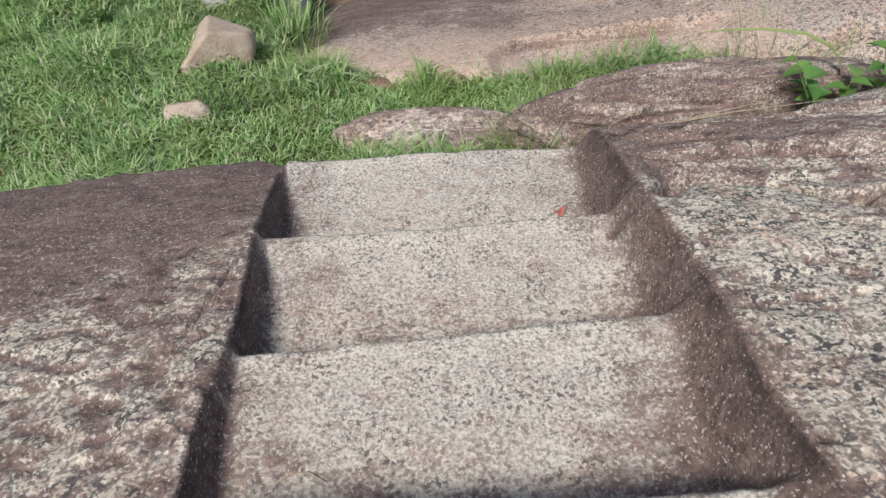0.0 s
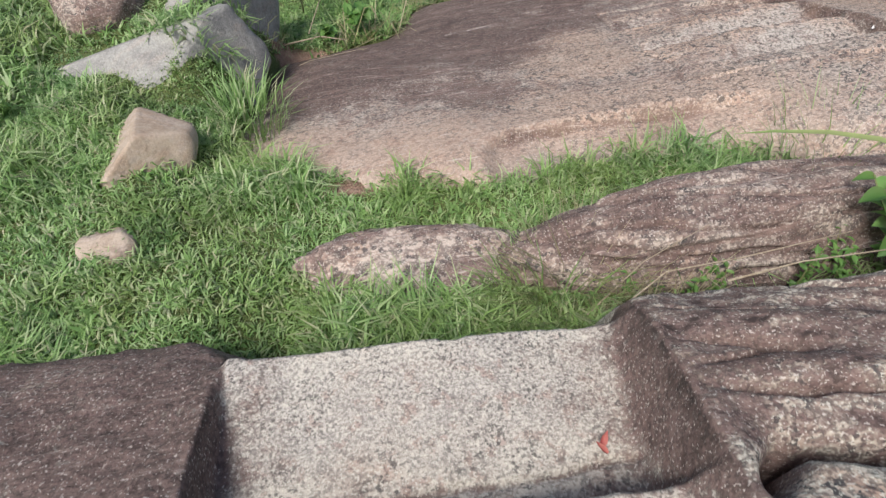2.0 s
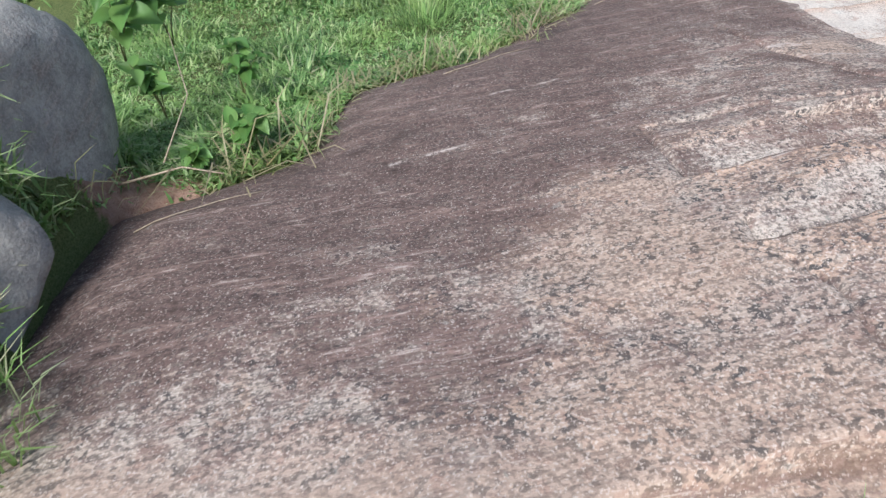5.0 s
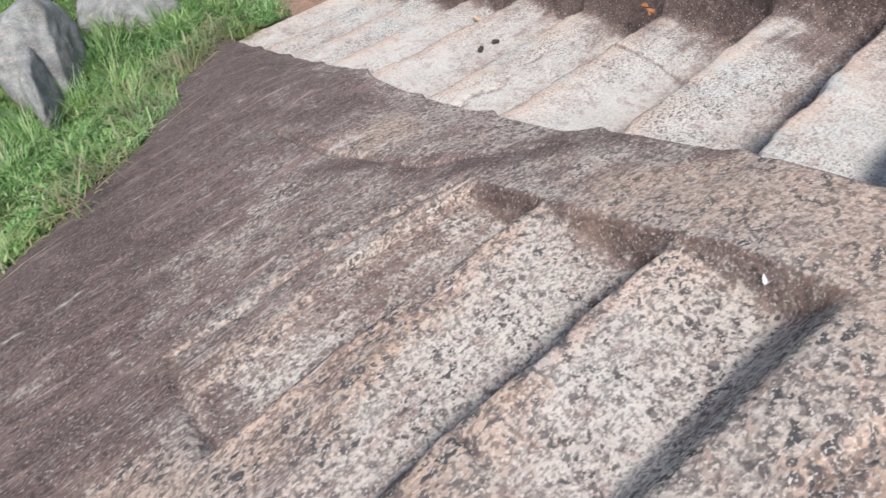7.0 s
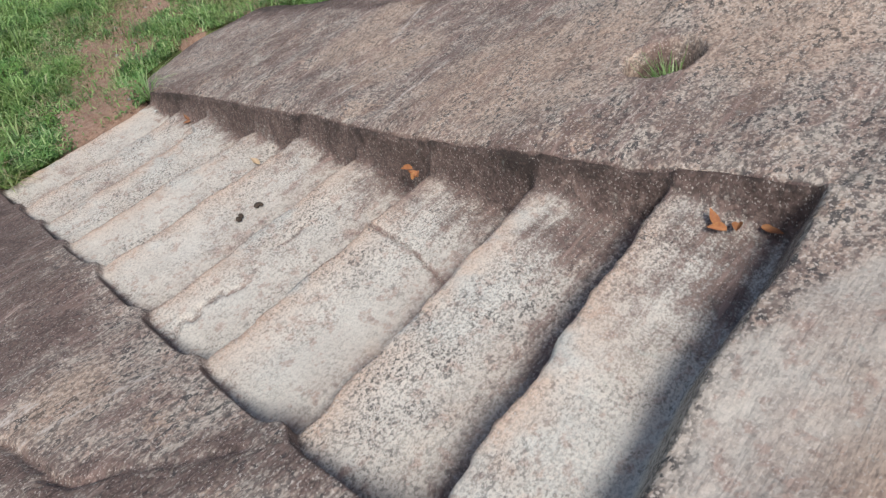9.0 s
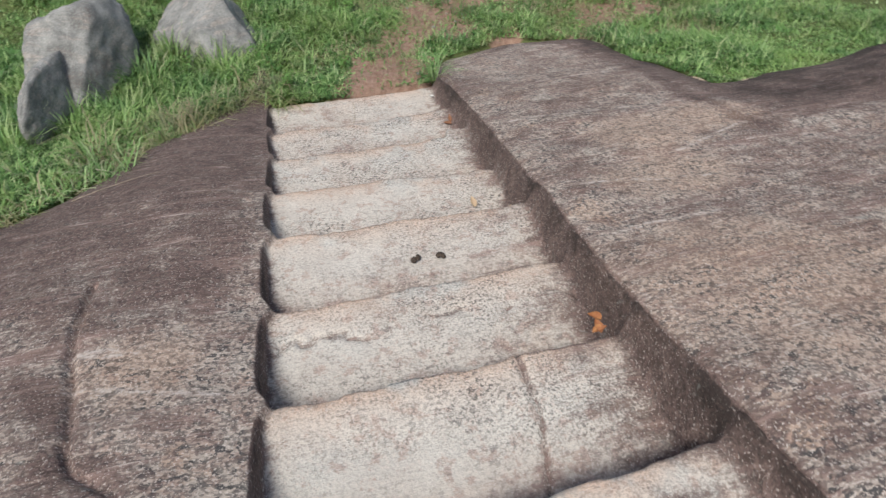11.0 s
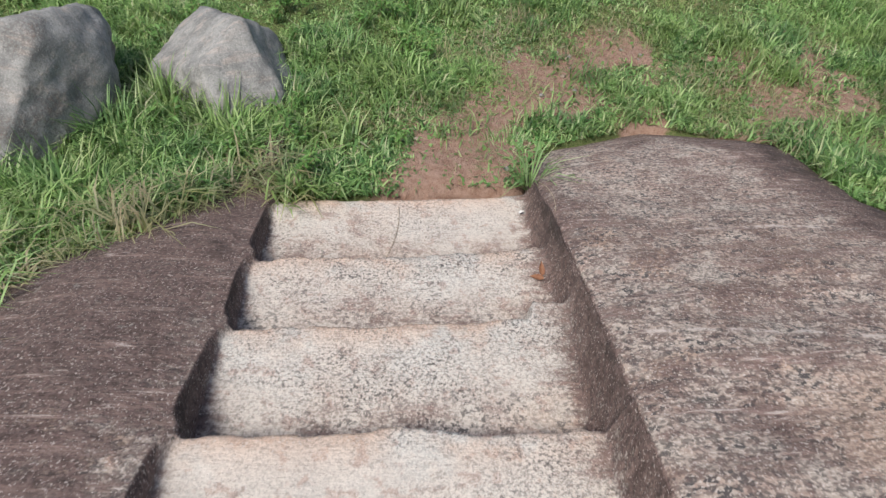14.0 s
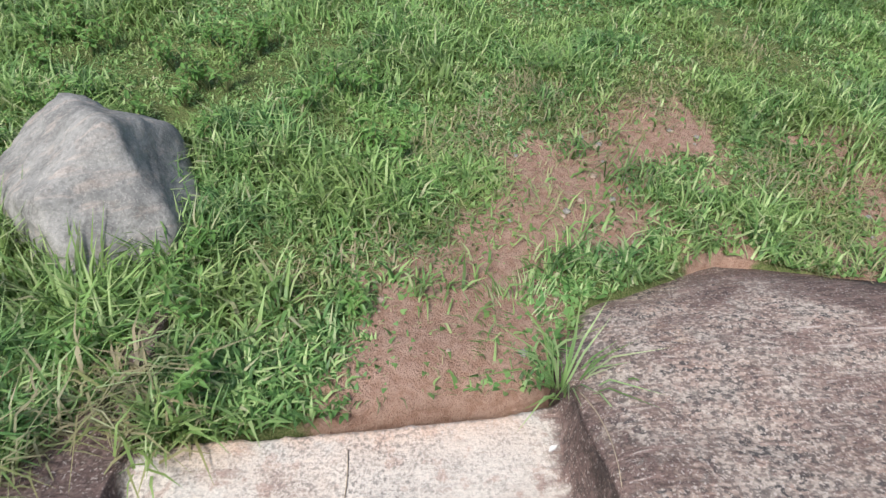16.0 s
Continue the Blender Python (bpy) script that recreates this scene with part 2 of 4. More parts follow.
GRASS = leaf_material("grass_blade", ((0.0, (0.09, 0.18, 0.055)), (0.35, (0.25, 0.42, 0.135)), (0.7, (0.42, 0.59, 0.27)), (0.9, (0.56, 0.63, 0.38)), (1.0, (0.58, 0.53, 0.38))))
FIELD = leaf_material("field_blade", ((0.0, (0.04, 0.095, 0.03)), (0.3, (0.14, 0.29, 0.09)), (0.7, (0.33, 0.51, 0.185)), (0.93, (0.54, 0.66, 0.32)), (1.0, (0.52, 0.49, 0.33))))
HERB = leaf_material("herb_leaf", ((0.0, (0.09, 0.22, 0.065)), (0.6, (0.17, 0.36, 0.11)), (1.0, (0.32, 0.49, 0.19))))
DRY = leaf_material("dry_grass", ((0.0, (0.34, 0.27, 0.17)), (0.6, (0.46, 0.39, 0.27)), (1.0, (0.26, 0.28, 0.11))))
LEAF = leaf_material("weed_leaf", ((0.0, (0.08, 0.20, 0.05)), (0.6, (0.15, 0.32, 0.085)), (1.0, (0.22, 0.40, 0.12))), "object")


def plain(name, colour, other, scale=60, rough=0.7):
    k = Maker(name)
    n = k.noise(scale, 4, 0.65)
    k.bump(n, 0.4, 0.004)
    return k.done(k.mix(k.span(n, 0.35, 0.65), colour, other), rough, 0.3)


CLOD = plain("dark_clod", (0.045, 0.032, 0.025), (0.08, 0.06, 0.045), 90, 0.9)
STEM = plain("stem", (0.14, 0.19, 0.06), (0.22, 0.20, 0.10))
TWIG = plain("twig", (0.30, 0.235, 0.165), (0.45, 0.38, 0.28))


# ---- the lie of the land ----
def slope(x, y):
    """The long rock slope's mean plane."""
    return 1.522 - 0.333 * (y - 3.333) + 0.11 * (x - 0.222)


LOWER = [(-0.98, 3.62), (-0.90, 3.36), (-0.69, 3.24), (-0.46, 3.16), (-0.22, 3.11), (0.26, 3.05), (0.48, 3.04), (0.72, 3.10), (1.16, 3.20), (1.65, 3.20),
         (2.4, 3.1), (4.0, 2.6), (7.0, 2.2), (9.0, 4.0), (9.0, 8.3), (6.9, 8.54), (6.16, 8.2), (5.42, 8.02), (5.22, 8.7), (5.1, 9.45), (4.4, 9.62),
         (3.82, 9.3), (3.66, 8.95), (2.53, 8.62), (2.46, 8.84), (2.22, 8.60), (1.80, 8.02), (1.4, 7.15), (0.6, 6.4), (0.0, 6.14), (-0.27, 5.3), (-0.95, 4.92), (-1.02, 4.4)]
UPPER = [(-5, -6), (5, -6), (5, 1.6), (2.6, 2.1), (1.6, 2.12), (1.1, 2.1), (0.7, 2.1), (0.57, 2.04), (-0.6, 1.96), (-0.75, 2.06), (-1.3, 2.07),
         (-1.6, 1.98), (-2.4, 1.8), (-5, 1.2)]

# carved flights: the front edge of each tread, left and right end in plan, and its height
FLIGHT_LOW = [((2.83, 4.47), (4.03, 4.74), 1.42), ((2.77, 4.97), (4.01, 5.22), 1.20), ((2.715, 5.54), (3.99, 5.77), 0.98),
              ((2.67, 6.07), (3.97, 6.30), 0.78), ((2.64, 6.60), (3.92, 6.78), 0.655), ((2.62, 7.12), (3.87, 7.29), 0.45),
              ((2.60, 7.62), (3.85, 7.83), 0.26), ((2.55, 8.08), (3.76, 8.31), 0.11), ((2.50, 8.58), (3.74, 8.84), -0.06)]
LOW_LEFT = [(4.0, 2.80), (4.57, 2.755), (5.5, 2.69), (6.6, 2.62), (7.7, 2.55), (8.6, 2.47), (9.5, 2.40)]
LOW_RIGHT = [(4.2, 4.15), (4.75, 4.09), (5.3, 3.99), (6.0, 3.93), (7.0, 3.86), (8.0, 3.79), (9.0, 3.70), (9.6, 3.66)]
FLIGHT_UP = [((-0.34, -1.8), (0.75, -1.8), 3.49), ((-0.36, -1.35), (0.72, -1.35), 3.30), ((-0.38, -0.9), (0.7, -0.9), 3.11),
             ((-0.40, -0.45), (0.66, -0.42), 2.92), ((-0.42, -0.02), (0.62, 0.02), 2.73), ((-0.45, 0.40), (0.60, 0.47), 2.55),
             ((-0.458, 0.845), (0.565, 0.965), 2.36), ((-0.492, 1.352), (0.515, 1.448), 2.18), ((-0.59, 1.93), (0.553, 2.02), 1.95)]
SMALL_JOINTS = [[(1.21, 4.60), (1.66, 4.68), (2.28, 4.76)], [(1.24, 4.26), (1.25, 4.16), (1.65, 4.22), (2.32, 4.33)], [(1.20, 4.61), (1.17, 4.84), (1.18, 5.04)], [(1.18, 5.05), (1.71, 5.11), (2.25, 5.07)]]
OLD_JOINTS = [[(1.64, 4.20), (1.64, 4.05), (1.58, 3.78)], [(1.25, 4.06), (1.30, 3.9), (1.28, 3.70)], [(1.35, 3.66), (1.75, 3.72), (2.4, 3.68)], [(2.88, 3.9), (2.86, 3.7), (3.1, 3.4)]]
LEDGE = [(2.70, 5.90), (3.0, 5.95), (3.25, 5.98), (3.6, 6.05), (3.92, 6.07)]
UP_LEDGE = [(-0.15, 1.50), (0.2, 1.545), (0.5, 1.58)]
TREAD_CRACK = [(3.52, 5.12), (3.56, 5.42), (3.53, 5.70)]
FOLD_A = [(2.18, 5.42), (2.24, 5.31), (2.36, 5.23), (2.65, 4.97)]
FOLD_B = [(2.01, 6.27), (2.03, 6.01), (2.07, 5.81), (2.14, 5.62), (2.20, 5.40)]
DARK_BAND = [(4.62, 9.58), (4.84, 9.12), (4.95, 8.78), (5.08, 8.2), (5.06, 7.6), (5.2, 7.1)]
CREST = [(3, 5.3), (5.4, 5.12), (5.97, 5.31), (6.45, 5.68), (7.0, 6.1), (9, 7.0)]
RIM = [(0.25, 3.24), (0.36, 3.34), (0.72, 3.41), (1.0, 3.45), (1.4, 3.46)]
RUST = [(0.95, 4.55, 0.3), (-0.05, 3.22, 0.5), (0.75, 3.5, 0.45), (1.45, 3.45, 0.5), (-0.55, 3.4, 0.4), (2.6, 4.3, 0.3), (2.55, 3.7, 0.5), (0.9, 4.15, 0.5), (1.0, 3.5, 0.5), (4.75, 5.55, 0.45), (4.95, 7.3, 0.35), (2.75, 3.95, 0.55), (3.3, 3.7, 0.4), (2.45, 4.55, 0.22), (4.55, 5.8, 0.75), (4.5, 6.7, 0.45), (4.9, 4.9, 0.5), (2.3, 5.75, 0.3), (4.6, 7.2, 0.4)]
VEINS = [[(2.12, 5.66), (2.57, 5.60)], [(2.08, 5.84), (2.28, 5.82)], [(3.93, 7.58), (4.4, 7.60), (4.95, 7.55)], [(2.12, 5.86), (2.3, 5.85)], [(4.0, 6.2), (4.5, 6.28)], [(4.05, 6.65), (4.7, 6.62)], [(4.3, 8.3), (4.8, 8.36)], [(4.6, 6.9), (5.1, 7.15)], [(0.6, 5.6), (1.0, 5.72)], [(0.15, 5.0), (0.5, 5.1)]]
UP_CRACK = [(0.50, 1.34), (0.60, 1.37), (0.71, 1.475), (0.91, 1.435), (1.15, 1.25), (1.6, 1.0), (2.4, 0.6)]
UP_LEFT = [(-3, -0.34), (0.45, -0.47), (0.85, -0.49), (1.35, -0.545), (1.9, -0.60), (2.6, -0.62)]
UP_RIGHT = [(-3, 0.70), (0.4, 0.62), (1.0, 0.585), (1.4, 0.565), (2.0, 0.56), (2.6, 0.56)]
SMALL_STEPS = [((1.75, 3.86), (2.45, 3.90), 1.54), ((1.27, 4.16), (2.32, 4.315), 1.47), ((1.21, 4.58), (2.28, 4.74), 1.315), ((1.21, 4.93), (2.26, 5.05), 1.14)]


def across(edge, x):
    (ax, ay), (bx, by), _ = edge
    return ay + (by - ay) * (x - ax) / (bx - ax)


def treads(x, y, flight, top, seed):
    """Height of a carved flight and the number of the tread at each place."""
    z, number = np.full(np.shape(x), top), np.zeros(np.shape(x), int)
    lip, back = np.zeros(np.shape(x)), np.zeros(np.shape(x))
    chip = (0.028 if seed == 51 else 0.006) * fbm(x, y * 0.1, 0.55, 2, seed + 2) + (0.018 if seed == 51 else 0.012) * fbm(x, y * 0.2, 0.16, 3, seed) + (0.006 if seed == 51 else 0.002) * fbm(x, y, 0.05, 2, seed + 3)
    above = top
    for k, edge in enumerate(flight[:-1]):
        v = y - across(edge, x) + chip * (1 + 0.6 * math.sin(3.1 * k))
        if seed == 51 and k == 6:
            v = v - 0.085 * sstep(3.615, 3.63, x)
        z = z + (flight[k + 1][2] - edge[2]) * sstep(-0.016, 0.020, v)
        z = z - (0.018 * np.exp(-np.abs(v) / 0.05) if seed == 51 else 0.010 * np.exp(-np.abs(v) / 0.022)) * (v < 0)
        number += v > 0
        lip = np.maximum(lip, np.exp(-np.maximum(-v, 0) / 0.085) * (v < 0.012))
        # narrow dark line at the riser's foot: crease shade painted in
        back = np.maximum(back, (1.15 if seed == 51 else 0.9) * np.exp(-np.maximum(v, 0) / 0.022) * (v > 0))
        # wider fade over the back of the tread
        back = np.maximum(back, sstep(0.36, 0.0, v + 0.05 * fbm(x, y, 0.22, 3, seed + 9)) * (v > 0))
    v = y - across(flight[-1], x) + chip
    z = z - 0.8 * sstep(-0.016, 0.03, v) - 0.010 * np.exp(-np.abs(v) / 0.022) * (v < 0)
    number += v > 0.02
    z = z + 0.012 * fbm(x, y, 0.5, 2, seed + 5) + 0.004 * fbm(x, y, 0.09, 3, seed + 6)
    lip = np.maximum(lip, np.exp(-np.maximum(-v, 0) / 0.085) * (v < 0.012))
    return z, number, lip, back


def low_sides(y):
    """The two side walls of the lower flight, in plan."""
    wob = 0.014 * fbm(np.full(np.shape(y), 0.3), y, 0.35, 2, 55)
    return line(LOW_LEFT, y) + wob, line(LOW_RIGHT, y) + 1.2 * wob


def up_sides(y):
    wob = 0.014 * fbm(np.full(np.shape(y), 0.05), y, 0.3, 2, 65)
    return line(UP_LEFT, y) + wob, line(UP_RIGHT, y) + wob


def small_right(y):
    """The wall at the right end of the small steps, in plan."""
    return line([(3.8, 2.42), (4.2, 2.39), (4.4, 2.35), (4.72, 2.31), (5.0, 2.27), (5.4, 2.25)], y) + 0.008 * fbm(np.full(np.shape(y), 0.4), y, 0.12, 2, 44)


def along_flight(xs, ys, sides, at, reach, lean, small=False):
    """A grid whose columns run along a flight's side walls and whose rows run along its treads."""
    tilt = np.interp(xs, [at[0], at[1], reach[1]], [0, lean * (at[1] - at[0]), 0])
    l, r = sides(ys)[0], sides(ys + lean * (at[1] - at[0]))[1]
    X = np.array([xs + np.interp(xs, [reach[0], *at, reach[1]], [0, l[k] - at[0], r[k] - at[1], 0]) for k in range(len(ys))])
    if small:
        tilt = tilt + np.interp(xs, [-0.5, 1.2, 2.36, 2.5], [0, -0.15, 0, 0])
        X = X + np.array([np.interp(xs, [1.2, 2.35, 2.5], [0, w - 2.35, 0]) for w in small_right(ys)])
    return X, ys[:, None] + tilt[None, :]


def lower_edge(x, y):
    far = sstep(5.6, 7.5, x)
    x, y = x + 0.5 * far * fbm(x, y, 1.6, 3, 15), y + 0.5 * far * fbm(x, y, 1.6, 3, 16)
    return outline_distance(x + 0.05 * fbm(x, y, 0.5, 3, 8), y + 0.05 * fbm(x, y, 0.5, 3, 9), LOWER)


def lower_rock(x, y):
    d = lower_edge(x, y)
    z = slope(x, y) + 0.10 * np.exp(-((x - 2.1) ** 2 + (y - 4.15) ** 2) / 0.75)
    z = z + 0.035 * fbm(x, y, 1.6, 3, 2) + 0.010 * fbm(x, y, 0.3, 3, 4) + 0.004 * fbm(x * 0.5, y, 0.07, 3, 6)
    ridges = fbm(x * 0.35 + 0.1 * y, y - 0.22 * x, 0.22, 3, 12)
    z = z + 0.012 * ridges * sstep(0.1, 0.6, d)
    z = z - 0.085 * np.exp(-np.maximum(d, 0) / 0.16) - np.where(d < 0, 1.4 * -d, 0)
    # a step down in the sheet below the small steps, and the shallow soil hollow at its head
    fold = np.minimum(seg_distance(x, y, FOLD_A), seg_distance(x, y, FOLD_B))
    z = z - 0.03 * np.exp(-(fold / 0.013) ** 2) - 0.006 * np.exp(-fold / 0.05) * (y > 5.0)
    below = sstep(0.025, -0.02, y - line(RIM, x) + 0.02 * fbm(x, y, 0.2, 3, 18)) * sstep(0.22, 0.34, x) * sstep(1.7, 1.3, x)
    z = z - 0.07 * below
    hollow = sstep(0.20, 0.02, np.hypot((x - 0.62) / 2.1, y - 3.18 - 0.12 * (x - 0.6)))
    z = z - 0.035 * hollow
    # the right-hand sheet lies lower beyond a curved crest
    past = x - line(CREST, y) - 0.06 * fbm(x, y, 0.5, 2, 14)
    z = z + 0.08 * np.exp(-np.abs(past) / 0.16) - 0.24 * sstep(-0.02, 0.22, past)
    pot = np.hypot(x - 4.68, (y - 5.20) * 1.15)
    z = z - 0.20 * sstep(0.165, 0.125, pot + 0.03 * fbm(x, y, 0.15, 2, 17))
    # old joints in the sheet
    for pts in OLD_JOINTS:
        z = z - 0.02 * np.exp(-(seg_distance(x, y + 0.03 * fbm(x, y, 0.15, 2, 19), pts) / 0.011) ** 2)
    # small steps
    tz, tn, edge_s, back_s = treads(x, y, SMALL_STEPS, 1.54, 41)
    right = small_right(y)
    bank = sstep(right + 0.004, right - 0.032, x) * sstep(3.9, 4.0, y + 0.12 * (2.4 - x)) * sstep(0.0, -0.03, y - across(SMALL_STEPS[3], x)) * sstep(1.13, 1.24, x)
    cut = bank * np.minimum(tz + 0.02 - z, 0)
    z = z + cut
    small = (cut < -0.02).astype(float)
    joint = np.min([seg_distance(x, y + 0.02 * fbm(x, y, 0.12, 2, 46), pts) for pts in SMALL_JOINTS], 0)
    z = z - 0.022 * np.exp(-(joint / 0.012) ** 2)
    # end wall of the small steps: dark staining plus painted shade
    notch = np.exp(-np.abs(x - right) / np.where(x < right, 0.04, 0.010)) * sstep(3.85, 3.95, y) * sstep(5.05, 4.95, y)
    # main flight
    tz, number, lip, back = treads(x, y, FLIGHT_LOW, 1.42, 51)
    tz = tz - 0.02 * np.exp(-(seg_distance(x, y + 0.02 * fbm(x, y, 0.1, 2, 53), TREAD_CRACK) / 0.008) ** 2)
    tz = tz - 0.016 * sstep(-0.2, 0.3, fbm(x, y, 0.12, 2, 98)) * np.exp(-(seg_distance(x, y + 0.09 * fbm(x, y, 0.13, 3, 54), LEDGE) / 0.012) ** 2)
    left, rght = low_sides(y)
    # the treads end in rounded lobes beside the left shoulder
    front = np.min([np.abs(y - across(e, x)) for e in FLIGHT_LOW], 0)
    left = left + 0.036 * np.exp(-(front / 0.055) ** 2) * (x < 3.2)
    # the left shoulder runs down level with the front edges of the treads
    shoulder = line([(e[0][1], e[2]) for e in FLIGHT_LOW], y) + 0.022 + 0.008 * fbm(x, y, 0.15, 3, 58)
    ease = np.where(x < left, np.exp(-((left - x) / 0.42) ** 2), 1.0) * sstep(4.75, 5.2, y) * (x < 3.3)
    z = z + ease * (shoulder - z)
    head = line([(2.7, 4.06), (2.9, 4.09), (3.4, 4.22), (3.95, 4.29), (4.2, 4.35)], x) + 0.01 * fbm(x, y, 0.12, 2, 57)
    z = z - 0.03 * np.exp(-np.maximum(x - rght, 0) / 0.05) * (x > rght) * (y > 4.3)
    inside = sstep(left - 0.006, left + 0.024, x) * sstep(rght + 0.008, rght - 0.048, x) * sstep(head - 0.008, head + 0.035, y)
    # side walls: stained dark, with shade painted deeper where the wall is taller
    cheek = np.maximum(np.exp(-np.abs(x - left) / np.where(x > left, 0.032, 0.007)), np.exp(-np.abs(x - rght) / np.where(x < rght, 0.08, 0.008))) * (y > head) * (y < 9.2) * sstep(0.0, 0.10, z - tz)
    z = z + inside * (tz - z)
    return z, d, np.where(inside > 0.55, number + 1, 0) * (number < 9), inside, np.maximum(cheek, 0.7 * notch), small, np.maximum(lip * inside, 0.95 * edge_s * bank * (y > 3.95)), back * inside


def upper_edge(x, y):
    far = sstep(2.0, 3.5, np.abs(x)) + sstep(-2, -4, y)
    x, y = x + 0.6 * far * fbm(x, y, 1.6, 3, 25), y + 0.6 * far * fbm(x, y, 1.6, 3, 26)
    return outline_distance(x + 0.03 * fbm(x, y, 0.4, 3, 21), y + 0.04 * fbm(x, y, 0.4, 3, 22), UPPER)


def beds(x, y):
    """The layers beyond the crack: their swell, and the grooves between them."""
    f = fbm(x * 0.22, y + 0.16 * x, 0.15, 2, 27) + 0.12 * fbm(x, y, 0.12, 2, 28)
    return f, np.exp(-(f / 0.10) ** 2)


def upper_rock(x, y):
    d = upper_edge(x, y)
    u = y - 0.9
    z = 2.43 + 0.12 * x - 0.33 * u - 0.06 * np.where(u > 0, u, 0.2 * u) * u
    z = np.where(y < -1, z + 0.1 * (-1 - y), z)
    z = z + 0.025 * fbm(x, y, 0.9, 3, 23) + 0.010 * fbm(x, y, 0.2, 3, 24) + 0.006 * fbm(x, y, 0.05, 3, 25)
    c = seg_distance(x, y + 0.012 * fbm(x, y, 0.1, 2, 29), UP_CRACK)
    beyond = sstep(-0.05, 0.05, y - line(UP_CRACK, x)) * sstep(0.56, 0.75, x)
    strata, groove = beds(x, y)
    z = z + beyond * (0.05 * strata - 0.055 * groove + 0.05 * sstep(1.0, 1.9, x) - 0.02)
    z = z - (0.22 * np.exp(-(c / 0.024) ** 2) + 0.04 * np.exp(-c / 0.05)) * sstep(0.585, 0.66, x)
    for pts in ([(-1.6, 0.62), (-0.95, 0.72), (-0.72, 0.76)], [(-0.8, 0.5), (-0.6, 0.86), (-0.56, 1.15)], [(0.85, 1.25), (1.1, 1.08), (1.5, 0.98)]):
        z = z - 0.018 * np.exp(-(seg_distance(x, y + 0.02 * fbm(x, y, 0.12, 2, 33), pts) / 0.008) ** 2)
    dent = np.clip(fbm(x * 0.7 + 0.2 * y, y * 1.2, 0.034, 4, 35) - 0.02, 0, 1)
    z = z - 0.016 * dent * sstep(1.3, 0.9, y) - 0.006 * dent
    z = z - 0.06 * np.exp(-np.maximum(d, 0) / 0.10) - np.where(d < 0, 1.6 * -d, 0)
    tz, number, lip, back = treads(x, y, FLIGHT_UP, 3.49, 61)
    tz = tz - 0.016 * np.exp(-(seg_distance(x, y + 0.03 * fbm(x, y, 0.2, 3, 66), UP_LEDGE) / 0.010) ** 2)
    left, rght = up_sides(y)
    inside = sstep(left - 0.006, left + 0.028, x) * sstep(rght + 0.012, rght - 0.075, x) * (y > -2)
    # stained side walls again, their painted shade growing with wall height
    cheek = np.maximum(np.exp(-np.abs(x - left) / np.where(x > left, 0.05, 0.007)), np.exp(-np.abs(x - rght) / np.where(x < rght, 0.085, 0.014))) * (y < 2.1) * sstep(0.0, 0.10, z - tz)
    z = z + inside * (tz - z)
    return z, d, np.where(inside > 0.55, number + 1, 0) * (number < 9), inside, cheek, beyond, lip * inside, back * inside


def ground_height(x, y):
    base = np.minimum(slope(x, y) - 0.07, 1.46 + 0.03 * np.sin(2.2 * x))
    base = np.maximum(base, -0.14) + 0.04 * np.exp(-np.abs(base + 0.14) / 0.15)
    left = sstep(-0.85, -1.25, x)
    shelf = 1.55 - 0.02 * (y - 3)
    shelf = shelf - 0.13 * np.exp(-((x + 1.17) / 0.28) ** 2 - ((y - 3.66) / 0.24) ** 2)
    base = base + left * sstep(5.7, 4.7, y) * np.maximum(shelf - base, 0)
    near = sstep(2.9, 2.3, y) * sstep(-0.45, -0.9, x)
    base = base + near * np.maximum(1.60 - base, 0)
    base = base - 0.09 * sstep(1.0, 0.3, np.hypot(x - 3.2, (y - 9.05))) * sstep(-0.10, 0.0, base)
    base = base - 0.30 * np.exp(-((y - 2.30 - 0.05 * (x - 1)) / 0.10) ** 2) * sstep(0.62, 0.9, x) * sstep(4.0, 2.5, x)
    flat = np.exp(-np.maximum(np.hypot(x, y - 5) - 14, 0) / 20)
    return base + flat * (0.03 * fbm(x, y, 0.9, 3, 71) + 0.012 * fbm(x, y, 0.2, 3, 72))


PATH_AXIS = [(3.22, 8.7), (3.3, 9.2), (3.72, 9.62), (3.92, 10.05), (4.3, 10.45)]


def bare(x, y):
    """Where the earth is trodden bare: 1 is bare, below that the grass thins."""
    d = seg_distance(x + 0.2 * fbm(x, y, 0.45, 3, 75), y + 0.2 * fbm(x, y, 0.45, 3, 76), PATH_AXIS)
    soil = sstep(0.52, 0.04, d + 0.12 * fbm(x, y, 0.16, 3, 77))
    thin = 0.84 * sstep(1.5, 0.6, np.hypot((x - 5.1) * 0.8, y - 10.15)) * sstep(-0.35, 0.4, fbm(x, y, 0.3, 3, 78))
    soil = np.maximum(soil, 0.95 * sstep(0.42, 0.2, np.hypot(x - 3.88, y - 9.78) + 0.12 * fbm(x, y, 0.25, 3, 74)))
    soil = np.maximum(soil, thin)
    soil = np.maximum(soil, 0.75 * sstep(0.28, 0.08, y - 8.72 - 0.21 * (x - 3.1)) * sstep(2.7, 3.1, x) * sstep(3.8, 3.7, x) * sstep(-0.5, 0.3, fbm(x, y, 0.2, 2, 79)))
    soil = np.maximum(soil, sstep(0.16, 0.05, np.hypot((x + 0.30) * 0.55, (y - 3.07) * 2.0)))
    return np.maximum(soil, sstep(0.35, 0.1, np.hypot((x + 0.85), y - 5.05)))


